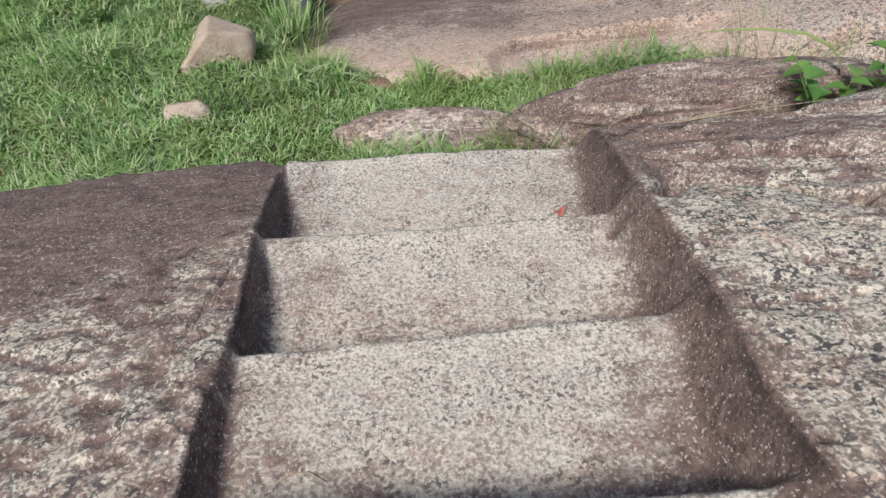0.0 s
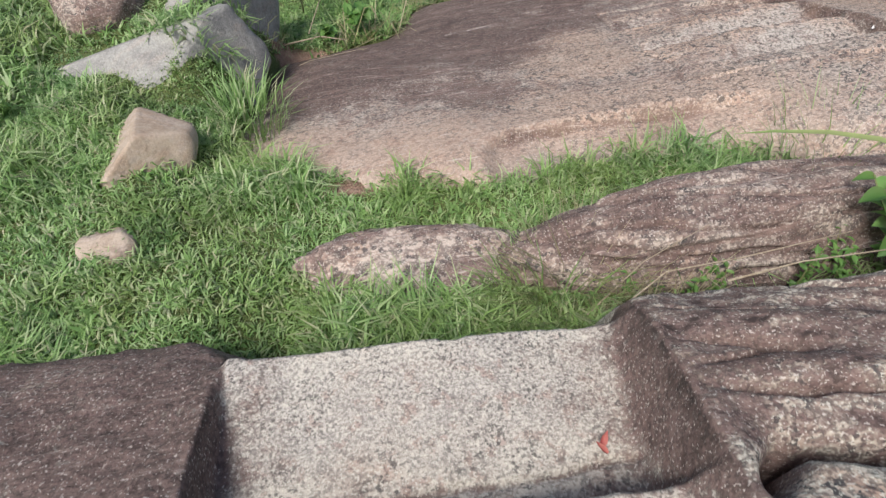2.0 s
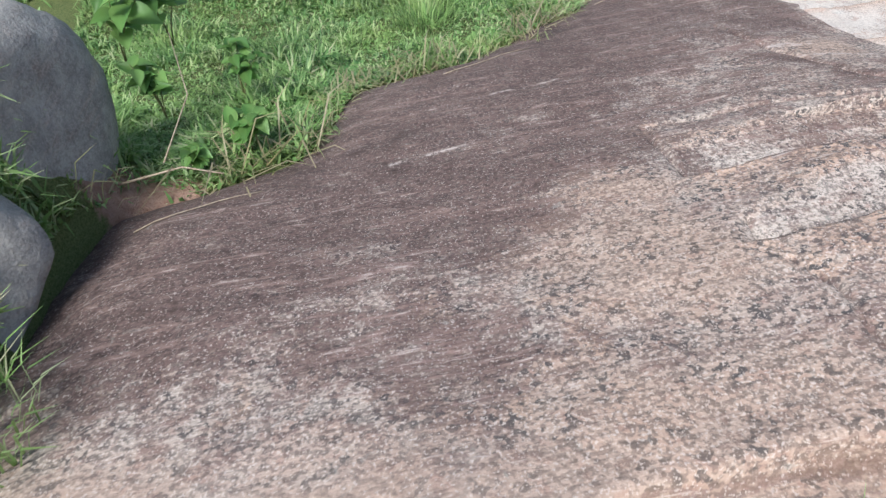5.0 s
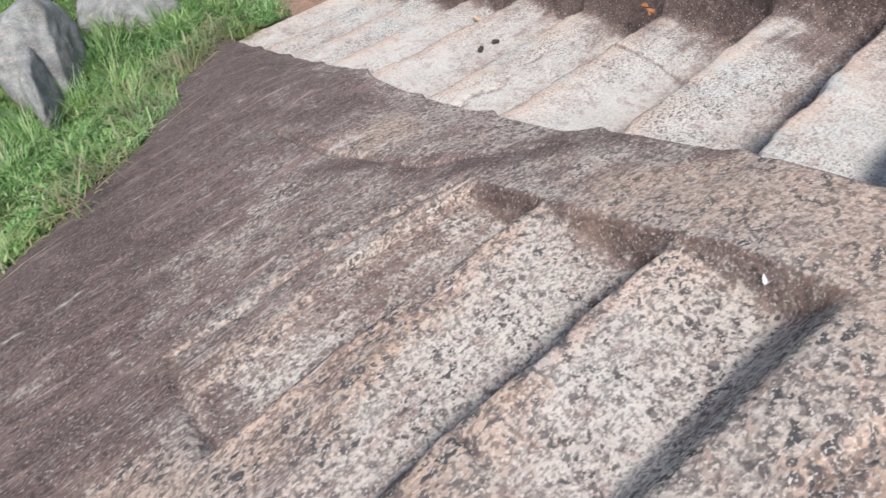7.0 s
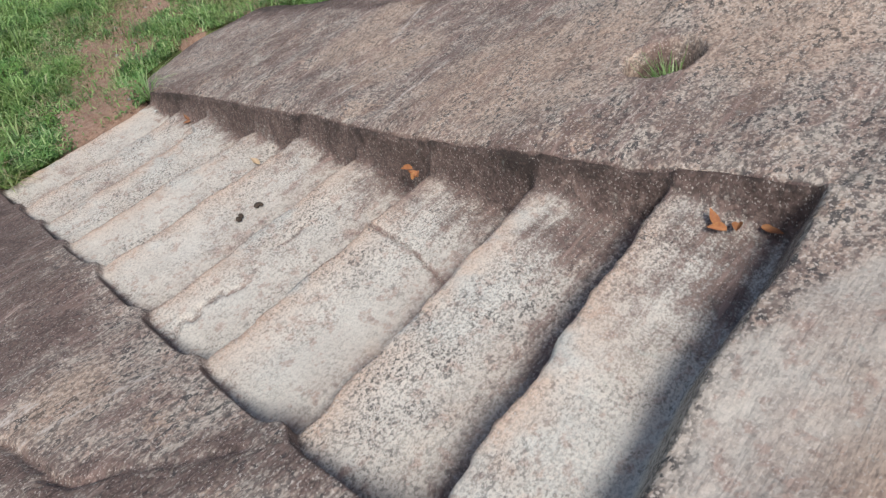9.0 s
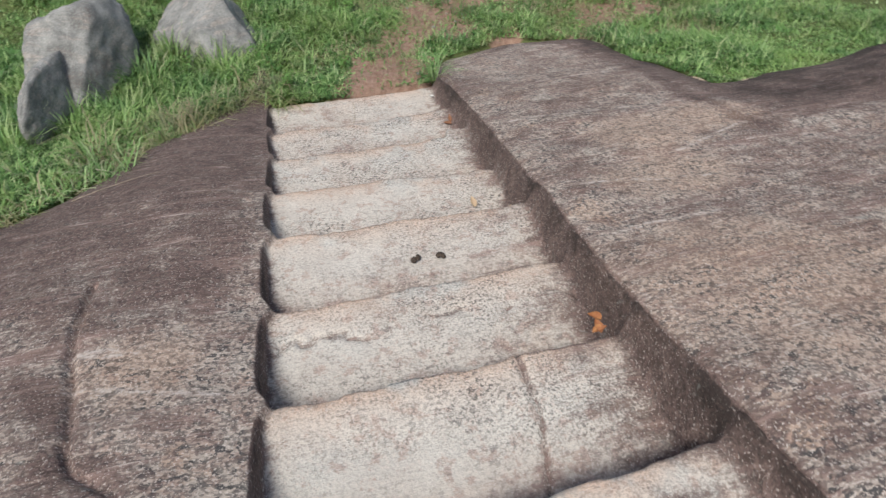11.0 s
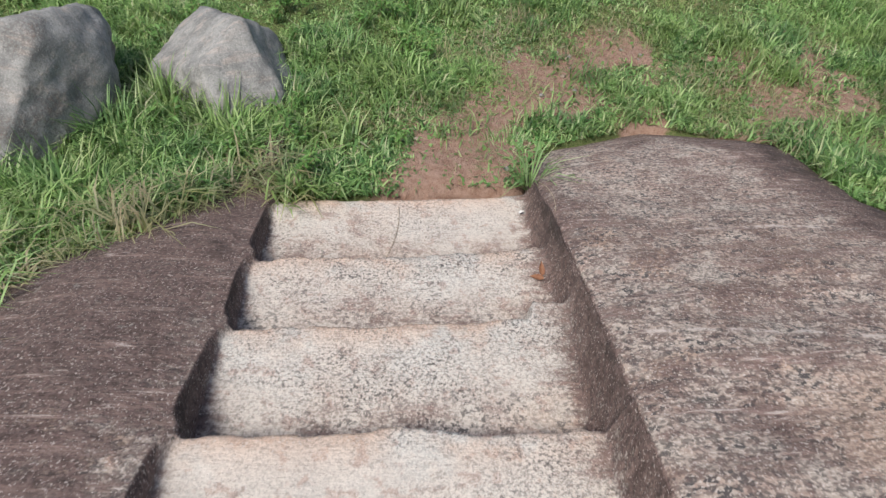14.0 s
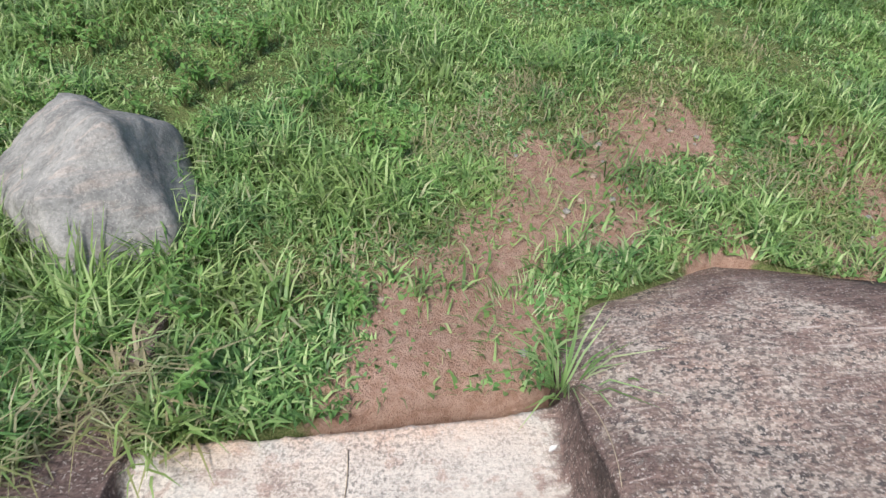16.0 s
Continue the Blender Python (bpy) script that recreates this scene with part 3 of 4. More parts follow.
# ---- mesh helpers ----
def mesh_from(name, verts, faces, mat, values=None, smooth=True):
    """A mesh from arrays; faces all have the same number of corners."""
    me = bpy.data.meshes.new(name)
    verts, faces = np.asarray(verts, np.float32), np.asarray(faces, np.int32)
    n = faces.shape[1]
    me.vertices.add(len(verts))
    me.vertices.foreach_set("co", verts.ravel())
    me.loops.add(faces.size)
    me.loops.foreach_set("vertex_index", faces.ravel())
    me.polygons.add(len(faces))
    me.polygons.foreach_set("loop_start", np.arange(0, faces.size, n, dtype=np.int32))
    me.polygons.foreach_set("use_smooth", np.full(len(faces), smooth))
    me.update(calc_edges=True)
    for key, v in (values or {}).items():
        me.attributes.new(key, "FLOAT", "POINT").data.foreach_set("value", np.asarray(v, np.float32).ravel())
    me.materials.append(mat)
    return me


def child(ob, parent):
    ob.parent = parent
    return ob


def sheet(X, Y, z, values, keep):
    """Vertices and quads of a grid, and the grid's values, with only the kept quads."""
    idx = np.arange(X.size).reshape(X.shape)
    q = np.stack([idx[:-1, :-1], idx[:-1, 1:], idx[1:, 1:], idx[1:, :-1]], -1)[keep]
    used, inv = np.unique(q, return_inverse=True)
    v = np.stack([X.ravel(), Y.ravel(), z.ravel()], -1)[used]
    return v, inv.reshape(q.shape), {k: a.ravel()[used] for k, a in values.items()}


def run(*legs):
    """Coordinates with a spacing of its own for each leg: start, then (end, spacing)..."""
    out, at = [legs[0]], legs[0]
    for end, gap in legs[1:]:
        n = max(1, round((end - at) / gap))
        out += [at + (end - at) * (i + 1) / n for i in range(n)]
        at = end
    return np.array(out)


def part(name, bm, mat, parent=None, label="", smooth=True):
    me = bpy.data.meshes.new(name)
    bm.to_mesh(me)
    bm.free()
    me.polygons.foreach_set("use_smooth", np.full(len(me.polygons), smooth))
    me.materials.append(mat)
    ob = new(name, me)
    if parent:
        ob.parent = parent
    return tagged(ob, label)


# ---- ground ----
def build_ground():
    xs = run(-400, (-60, 34), (-12, 6), (-3, 0.4), (8, 0.06), (16, 0.5), (60, 6), (400, 34))
    ys = run(-400, (-60, 34), (-6, 6), (1.5, 0.5), (14, 0.06), (22, 0.5), (60, 6), (400, 34))
    X, Y = np.meshgrid(xs, ys)
    sunk = 0.7 * sstep(-0.01, 0.18, lower_edge(X, Y)) + 0.7 * sstep(0.0, 0.3, upper_edge(X, Y))
    v, f, a = sheet(X, Y, ground_height(X, Y) - sunk, {"soil": bare(X, Y)}, np.ones((len(ys) - 1, len(xs) - 1), bool))
    tagged(new("ground", mesh_from("ground", v, f, SOIL, a)), "red-brown trodden earth between grass and rock", "ground", kind="structure")


def build_rock(name, label, X, Y, shape, stain_shade_of, mat, step_label):
    z, d, number, inside, cheek, extra, lip, back = shape(X, Y)
    stain_shade, worn, even, rust, vein = stain_shade_of(X, Y, d, inside, cheek, extra)
    mid = lambda a: (a[:-1, :-1] + a[:-1, 1:] + a[1:, 1:] + a[1:, :-1]) / 4
    keep = mid(d) > -0.22
    which = number[:-1, :-1]
    # backs of treads: less worn, and riser shade painted into the colour
    values = {"stain_shade": np.maximum(stain_shade, 0.52 * back * back), "worn": worn * (1 - 0.75 * back), "lip": lip * (1 - cheek), "even": even, "rust": rust, "vein": vein}
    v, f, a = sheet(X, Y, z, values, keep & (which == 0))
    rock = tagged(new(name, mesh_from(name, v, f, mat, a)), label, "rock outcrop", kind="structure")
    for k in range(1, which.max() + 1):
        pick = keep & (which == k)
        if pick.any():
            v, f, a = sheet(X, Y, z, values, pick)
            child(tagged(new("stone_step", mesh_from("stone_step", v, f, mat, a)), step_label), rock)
    return rock


def lower_stain_shade(x, y, d, inside, cheek, small):
    edge = [(-0.95, 4.3), (-0.95, 4.92), (-0.27, 5.3), (0.0, 6.14), (0.6, 6.4), (1.4, 7.1), (1.85, 7.88), (2.48, 8.62)]
    e = seg_distance(x, y, edge) + 0.3 * fbm(x, y, 0.8, 3, 81)
    s = 0.34 + 0.68 * sstep(2.0, 0.40, e)
    s = s * sstep(3.25, 4.1, y + 0.25 * np.minimum(x, 1.0) + 0.15 * fbm(x, y, 0.5, 2, 82))
    s = np.maximum(s, 0.84 * sstep(5.2, 6.2, y - 0.3 * (x - 1.9)) * sstep(2.9, 2.4, x))
    right = sstep(3.7, 4.0, x) * sstep(4.5, 5.0, y)
    s = s + right * (0.50 - 0.14 * sstep(7.2, 8.3, y) + 0.35 * np.exp(-np.maximum(x - line(LOW_RIGHT, y), 0) / 0.10) * sstep(6.5, 7.5, y) - s)
    s = np.maximum(s, 0.85 * sstep(0.5, 0.05, d) * sstep(3.8, 4.5, x) * sstep(6, 7, y))
    s = np.maximum(s, 0.95 * np.exp(-np.maximum(x - line(LOW_RIGHT, y), 0) / 0.22) * sstep(7.9, 8.7, y + 0.3 * fbm(x, y, 0.3, 3, 99)) * (x > 3.6))
    s = np.maximum(s, 1.0 * sstep(0.0, 0.12, x - line(CREST, y)))
    s = np.maximum(s, 1.35 * sstep(6.8, 7.6, y) * sstep(5.0, 5.6, x + 0.25 * (y - 7)))
    s = np.maximum(s, 0.75 * np.exp(-(seg_distance(x, y, [(1.7, 6.1), (2.08, 5.57), (2.3, 5.17), (2.68, 4.95), (2.75, 4.5)]) / 0.15) ** 2))
    pale = sstep(1.0, 0.3, np.hypot(x - 1.9, y - 4.1)) + sstep(1.2, 0.5, np.hypot((x - 2.9) * 0.8, y - 3.6))
    s = s * (1 - 0.75 * np.clip(pale, 0, 1))
    s = s * (1 - inside)
    s = s + inside * (0.36 * sstep(3.35, 4.0, x + 0.1 * fbm(x, y, 0.3, 3, 89)) * sstep(5.9, 4.9, y) + 0.30 * sstep(3.45, 3.85, x + 0.1 * fbm(x, y, 0.2, 3, 90)))
    # wall staining and painted wall shade together
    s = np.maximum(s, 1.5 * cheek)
    w = inside * 0.95
    w = np.maximum(w, 0.45 * small)
    smooth_patch = sstep(0.34, 0.27, np.hypot((x - 3.45) * 0.55, y - 3.90 - 0.10 * (x - 3.4)) + 0.06 * fbm(x, y, 0.2, 2, 84))
    w = np.maximum(w, 0.4 * smooth_patch)
    s = s - 0.3 * smooth_patch
    even = 0.7 * sstep(3.9, 3.3, y + 0.1 * x + 0.2 * fbm(x, y, 0.5, 3, 86)) * sstep(2.4, 1.4, x)
    even = np.maximum(even, 0.9 * smooth_patch)
    even = np.maximum(even, inside * np.clip(0.58 + 0.5 * fbm(x * 0.5, y, 0.3, 3, 85), 0.1, 0.9))
    rust = np.zeros(np.shape(x))
    for cx, cy, r in RUST:
        rust = np.maximum(rust, 0.98 * sstep(r, 0.35 * r, np.hypot(x - cx, (y - cy) * 1.2) + 0.25 * r * fbm(x, y, 0.3, 3, 87)))
    vein = np.zeros(np.shape(x))
    for pts in VEINS:
        vein = np.maximum(vein, np.exp(-(seg_distance(x, y + 0.03 * fbm(x, y, 0.25, 3, 88), pts) / 0.010) ** 2))
    s = np.maximum(s, 0.9 * np.exp(-((y - line(RIM, x) + 0.015) / 0.03) ** 2) * sstep(0.28, 0.4, x) * sstep(1.5, 1.2, x))
    s = np.maximum(s, 1.05 * np.exp(-(seg_distance(x + 0.08 * fbm(x, y, 0.3, 3, 94), y, DARK_BAND) / 0.09) ** 2))
    crest = x - line(CREST, y)
    s = s - 0.45 * np.exp(-((crest + 0.10) / 0.14) ** 2) * (x > 4.9) * sstep(7.2, 6.6, y)
    # pothole coloured dark throughout, painting in the shade of the hole
    s = np.maximum(s, 1.1 * sstep(0.17, 0.13, np.hypot(x - 4.68, (y - 5.20) * 1.15)))
    s = np.maximum(s, 0.6 * sstep(-0.2, 0.3, fbm(x, y, 0.12, 2, 98)) * np.exp(-(seg_distance(x, y + 0.09 * fbm(x, y, 0.13, 3, 54), LEDGE) / 0.018) ** 2))
    for pts in OLD_JOINTS:
        s = np.maximum(s, 0.7 * np.exp(-(seg_distance(x, y + 0.03 * fbm(x, y, 0.15, 2, 19), pts) / 0.010) ** 2))
    for pts in SMALL_JOINTS:
        s = np.maximum(s, 0.75 * np.exp(-(seg_distance(x, y + 0.02 * fbm(x, y, 0.12, 2, 46), pts) / 0.011) ** 2))
    for pts in (TREAD_CRACK, FOLD_A, FOLD_B):
        s = np.maximum(s, 0.85 * np.exp(-(seg_distance(x, y + 0.02 * fbm(x, y, 0.1, 2, 53), pts) / 0.010) ** 2))
    return s - 0.3 * rust * (1 - inside) + 0.12 * small * (1 - inside), w * (1 - 0.7 * cheek), even, rust * (1 - inside), vein * (1 - inside)


def upper_stain_shade(x, y, d, inside, cheek, beyond):
    s = 0.95 * sstep(-0.12, 0.14, y - line([(-1.6, 0.86), (-0.9, 1.06), (-0.55, 1.33)], x) + 0.22 * fbm(x, y, 0.35, 4, 91)) * (x < 0)
    s = np.maximum(s, beyond * (0.30 + 0.40 * fbm(x * 0.3, y + 0.1 * x, 0.2, 3, 92) + 0.55 * beds(x, y)[1]))
    s = np.maximum(s, 0.62 * sstep(0.30, 0.08, np.hypot((x - 0.62), (y - 1.72) * 0.75)))
    ragged = x + 0.12 * fbm(x, y, 0.2, 3, 96)
    s = s * (1 - inside) + inside * (0.50 * sstep(0.12, 0.55, ragged) + 0.34 * sstep(-0.22, -0.52, ragged) + 0.30 * sstep(0.5, 0.1, y + 0.1 * fbm(x, y, 0.3, 3, 97)))
    c = seg_distance(x, y + 0.012 * fbm(x, y, 0.1, 2, 29), UP_CRACK)
    s = np.maximum(s, 1.3 * np.exp(-(c / 0.028) ** 2))
    s = np.maximum(s, 0.7 * inside * np.exp(-(seg_distance(x, y + 0.03 * fbm(x, y, 0.2, 3, 66), UP_LEDGE) / 0.012) ** 2))
    dent = np.clip(fbm(x * 0.7 + 0.2 * y, y * 1.2, 0.034, 4, 35) - 0.02, 0, 1)
    s = s + (np.where(x < 0, 0.26, 0.12) + 1.1 * dent) * (1 - inside) * (s < 0.6)
    s = s + 0.25 * (1 - inside) * sstep(0.1, 0.7, fbm(x, y, 0.22, 3, 95)) * (s < 0.4)
    # the side walls carry staining and painted shade in one value
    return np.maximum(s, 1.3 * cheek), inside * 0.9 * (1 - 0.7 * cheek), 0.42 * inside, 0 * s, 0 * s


build_ground()
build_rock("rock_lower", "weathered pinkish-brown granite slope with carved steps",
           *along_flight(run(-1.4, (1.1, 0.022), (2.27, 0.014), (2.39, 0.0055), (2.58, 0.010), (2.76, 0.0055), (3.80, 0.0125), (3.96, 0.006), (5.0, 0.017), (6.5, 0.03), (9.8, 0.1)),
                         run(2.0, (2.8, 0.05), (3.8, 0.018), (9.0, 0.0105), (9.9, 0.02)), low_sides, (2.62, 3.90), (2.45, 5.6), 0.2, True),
           lower_rock, lower_stain_shade, ROCK, "worn pale grey granite step cut into the slope")
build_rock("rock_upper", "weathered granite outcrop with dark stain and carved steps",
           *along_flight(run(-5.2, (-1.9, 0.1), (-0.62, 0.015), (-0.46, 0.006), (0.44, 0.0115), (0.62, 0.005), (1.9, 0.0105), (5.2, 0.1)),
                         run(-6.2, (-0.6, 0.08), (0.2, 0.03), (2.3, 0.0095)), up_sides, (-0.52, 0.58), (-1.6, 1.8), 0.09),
           upper_rock, upper_stain_shade, ROCK_PALE, "worn pale grey granite step with dark sides")


# ---- loose rocks ----
def boulder(name, label, at, half, turn, mat, seed, planes=(), cuts=7, rough=0.05, stain_shade=0.0, category="boulder", level=5, layers=0.0):
    """A stone broken along flat faces (normal and distance), with softened edges and a rough skin."""
    rnd = random.Random(seed)
    bm = bmesh.new()
    bmesh.ops.create_icosphere(bm, subdivisions=level, radius=1)
    faces = [(Vector(n).normalized(), h) for n, h in planes]
    for i in range(cuts):
        n = Vector((rnd.uniform(-1, 1), rnd.uniform(-1, 1), rnd.uniform(-0.5, 0.8))).normalized()
        faces.append((n, rnd.uniform(0.72, 0.95)))
    o, soak = Vector((seed * 3.1, 0, 0)), []
    for v in bm.verts:
        dirn = v.co.normalized()
        total = 1.0
        for n, h in faces:
            total += (max(dirn.dot(n), 0.0) / h) ** 48
        p = dirn / total ** (1 / 48)
        skin = noise.fractal(p * 1.7 + o, 0.9, 2.0, 3) + 0.4 * noise.fractal(p * 6 + o, 0.8, 2.0, 4)
        q = p * (1 + rough * skin)
        q = Vector((q.x * half[0], q.y * half[1], q.z * half[2]))
        if layers:
            bed = noise.fractal(Vector((q.x * 0.7, q.y * 5 + q.x * 0.5, q.z * 9)) + o, 0.8, 2.1, 3)
            gap = math.exp(-(bed / 0.11) ** 2)
            q += dirn * layers * (0.7 * bed - gap)
            soak.append(stain_shade + 0.35 * gap - 0.25 * bed)
        v.co = q
    ob = part(name, bm, mat)
    me = ob.data
    me.attributes.new("stain_shade", "FLOAT", "POINT").data.foreach_set("value", np.array(soak or [stain_shade] * len(me.vertices), np.float32))
    ob.matrix_world = pose(*at, 0, 0, turn)
    return tagged(ob, label, category)


WEDGE = (((-0.30, -0.45, 0.84), 0.36), ((0.50, -0.82, 0.28), 0.43), ((1, -0.1, 0.2), 0.85), ((0.1, 0.5, 0.85), 0.60))
boulder("ridge_rock", "long rounded brown granite ridge beside the crevice", (1.56, 2.72, 1.54), (1.32, 0.25, 0.28), 7, ROCK, 5, (((0, 0.2, 1), 0.85), ((0, -1, 0.5), 0.8)), 3, 0.04, 0.64, "rock", 6, 0.03)
boulder("flat_stone", "pinkish speckled granite stepping stone sunk in grass", (-0.03, 2.63, 1.45), (0.52, 0.20, 0.10), 3, MOTTLED, 8, (((0, 0, 1), 0.72),), 6, 0.10, 0.46, "stone")
boulder("grey_boulder", "large wedge-shaped grey boulder beside the rock slope", (-1.44, 3.88, 1.36), (0.82, 0.48, 0.41), 46, STONE_GREY, 12, WEDGE, 0, 0.03)
boulder("grey_boulder", "large grey boulder leaning over the rock slope", (-1.28, 4.86, 1.10), (0.74, 0.32, 0.56), 82, STONE_GREY, 14, (((0, -1, 0.25), 0.75), ((0, 0.3, 1), 0.8), ((-0.8, -0.6, 0.2), 0.7)), 2, 0.035, 0.1)
boulder("tan_boulder", "broken tan stone lying in the grass", (-1.245, 3.19, 1.545), (0.21, 0.31, 0.21), -18, STONE_TAN, 21, (((-0.62, -0.28, 0.72), 0.46), ((0.72, -0.62, 0.30), 0.46), ((0.1, 0.5, 0.85), 0.62), ((0, 1, 0), 0.75), ((-0.2, -0.95, 0.1), 0.72)), 0, 0.03)
boulder("round_boulder", "rounded brown boulder in tall grass", (-1.78, 4.45, 1.55), (0.25, 0.3, 0.22), 0, ROCK, 25, (), 6, 0.05, 0.5)
boulder("small_stone", "small flat brown stone sunk in grass", (-1.24, 2.63, 1.575), (0.12, 0.12, 0.06), 15, STONE_TAN, 28, (((0, 0, 1), 0.7),), 6, 0.05, 0.3)
boulder("pale_boulder", "low grey angular boulder lying in the grass", (1.98, 9.58, -0.03), (0.42, 0.46, 0.37), 20, STONE_DULL, 33, (((0.25, -0.72, 0.62), 0.56), ((-0.80, -0.55, 0.20), 0.60), ((0.85, -0.10, 0.48), 0.62), ((-0.58, 0.05, 0.82), 0.50), ((0.35, 0.55, 0.75), 0.74)), 1, 0.075)
boulder("big_boulder", "large grey boulder beside the path", (1.19, 9.05, 0.05), (0.31, 0.56, 0.44), -10, STONE_DULL, 36, (((0.15, -0.75, 0.62), 0.70), ((0.9, -0.35, 0.25), 0.74), ((-0.3, 0.3, 0.9), 0.8)), 3, 0.085, 0.15)
boulder("slender_boulder", "narrow leaning grey stone in the grass", (1.10, 8.50, 0.08), (0.10, 0.40, 0.26), -8, STONE_DULL, 39, (((0.8, -0.2, 0.5), 0.75),), 5, 0.085)


# ---- grass ----
def blades(name, label, box, count, length, seed, mat, lean=(0.2, 1.1), width=0.0045, where=None, far=1.0, category="grass", rock=False, clump=1):
    """Many curved blades rooted on the ground where no rock or bare earth lies."""
    rng = np.random.default_rng(seed)
    x, y = rng.uniform(box[0], box[2], count), box[1] + (box[3] - box[1]) * rng.uniform(0, 1, count) ** far
    g = ground_height(x, y)
    a = rng.uniform(0, 2 * np.pi, count)
    if clump > 1:
        # blades gathered in small fans that share a root
        m = count // clump
        cx, cy, lot = x[:m], y[:m], rng.integers(0, m, count)
        loose = rng.uniform(0, 1, count) < 0.3
        r = 0.020 * rng.uniform(0.2, 1, count)
        x, y = np.where(loose, x, cx[lot] + r * np.cos(a)), np.where(loose, y, cy[lot] + r * np.sin(a))
        g = ground_height(x, y)
    if rock:
        g = np.maximum(g, lower_rock(x, y)[0])
    ok = (np.full(count, rock) | (lower_edge(x, y) < 0.015)) & (upper_edge(x, y) < 0.02)
    ok &= rng.uniform(0, 1, count) > bare(x, y) * (0.72 if mat == DRY else 0.97)
    ok &= rng.uniform(0, 1, count) < 0.55 + 0.6 * sstep(-0.5, 0.3, fbm(x, y, 0.28, 3, seed))
    if where is not None:
        ok &= where(x, y)
    x, y, g = x[ok], y[ok], g[ok]
    n = len(x)
    tuft = sstep(-0.4, 0.7, fbm(x, y, 0.4, 2, seed + 1))
    L = length * rng.uniform(0.45, 1.3, n) * (0.35 + 1.2 * tuft)
    a = a[ok]
    tilt0 = rng.uniform(lean[0] * 0.3, lean[0] + 0.5, n)
    tilt1 = tilt0 + rng.uniform(lean[0], lean[1] + 0.5, n)
    w = width * rng.uniform(0.6, 1.5, n)
    dx, dy = np.cos(a), np.sin(a)
    root = np.stack([x, y, g - 0.012], -1)
    side = np.stack([-dy, dx, np.zeros(n)], -1) * w[:, None]
    mid = root + (L * 0.5)[:, None] * np.stack([dx * np.sin(tilt0), dy * np.sin(tilt0), np.cos(tilt0)], -1)
    tip = mid + (L * 0.5)[:, None] * np.stack([dx * np.sin(tilt1), dy * np.sin(tilt1), np.cos(tilt1)], -1)
    tip[:, 2] = np.maximum(tip[:, 2], (g if rock else ground_height(tip[:, 0], tip[:, 1])) + 0.004)
    v = np.stack([root - side, root + side, mid + side * 0.85, mid - side * 0.85, tip], 1).reshape(-1, 3)
    b = np.arange(n)[:, None] * 5
    f = np.concatenate([b + [0, 1, 2], b + [0, 2, 3], b + [3, 2, 4]], 0)
    return tagged(new(name, mesh_from(name, v, f, mat)), label, category, kind="stuff")


blades("grass_band", "lush green grass between the two rock sheets", (-2.6, 1.75, 2.6, 3.7), 100000, 0.19, 101, GRASS, (0.45, 1.25), 0.0034, clump=14, where=lambda x, y: ~((x > 0.72) & (y > 2.12) & (y < 2.52)) & (np.hypot((x + 0.02) / 0.50, (y - 2.61) / 0.19) > 1))
blades("grass_shelf", "long pale green grass behind the boulders", (-3.4, 3.4, -0.7, 6.2), 34000, 0.14, 102, GRASS, (0.35, 1.1), 0.0055, clump=14, where=lambda x, y: ~((x > -1.9) & (x < -1.0) & (y > 3.4) & (y < 4.05)))
blades("grass_short", "short grass at the foot of the grey boulder", (-1.95, 3.35, -0.95, 4.1), 14000, 0.09, 113, GRASS, (0.35, 1.1), 0.0045, clump=14)
blades("grass_bank", "green grass along the edge of the rock slope", (-2.2, 5.0, 2.8, 9.2), 86000, 0.14, 103, FIELD, (0.35, 1.2), 0.0055, clump=14)
blades("grass_field", "short green grass on the level ground", (0.3, 7.9, 7.6, 13.2), 230000, 0.135, 104, FIELD, (0.4, 1.25), 0.0045, far=1.5, clump=14)
blades("herb_cover", "small bright green herb leaves among the grass", (0.3, 8.4, 6.6, 12.5), 130000, 0.042, 105, HERB, (0.6, 1.2), 0.0085, far=1.6)
blades("herb_cover", "small green herb leaves among the grass", (-2.6, 1.9, 2.6, 3.7), 9000, 0.042, 106, HERB, (0.6, 1.2), 0.010, where=lambda x, y: ~((x > 0.72) & (y > 2.12) & (y < 2.52)))
blades("herb_cover", "small green herb leaves along the rock edge", (-1.5, 5.0, 2.8, 8.8), 44000, 0.044, 107, HERB, (0.6, 1.2), 0.009)
blades("dry_grass", "dry straw-coloured stalks along the rock edge", (-1.2, 4.8, 2.7, 8.9), 12000, 0.17, 108, DRY, (0.8, 1.2), 0.0025, where=lambda x, y: lower_edge(x, y) > -0.16)
blades("dry_grass", "dry straw stalks lying on the bare earth", (2.3, 8.5, 6.4, 11.5), 42000, 0.11, 109, DRY, (1.0, 1.1), 0.0026, where=lambda x, y: (seg_distance(x, y, PATH_AXIS) < 0.75) | (np.hypot(x - 5.1, y - 10.15) < 1.3))
blades("dry_runners", "dry grass runners creeping over the rock edge", (-0.8, 5.1, 2.6, 8.8), 9000, 0.30, 110, DRY, (1.0, 0.9), 0.0036, where=lambda x, y: (lower_edge(x, y) > -0.12) & (lower_edge(x, y) < 0.10 + 0.12 * fbm(x, y, 0.3, 2, 5)), rock=True)
blades("grass_runners", "green grass blades creeping over the rock edge", (0.9, 7.0, 2.6, 8.8), 4200, 0.30, 111, GRASS, (0.9, 0.9), 0.0032, where=lambda x, y: (lower_edge(x, y) > -0.12) & (lower_edge(x, y) < 0.11 + 0.16 * fbm(x, y, 0.3, 2, 5)), rock=True)
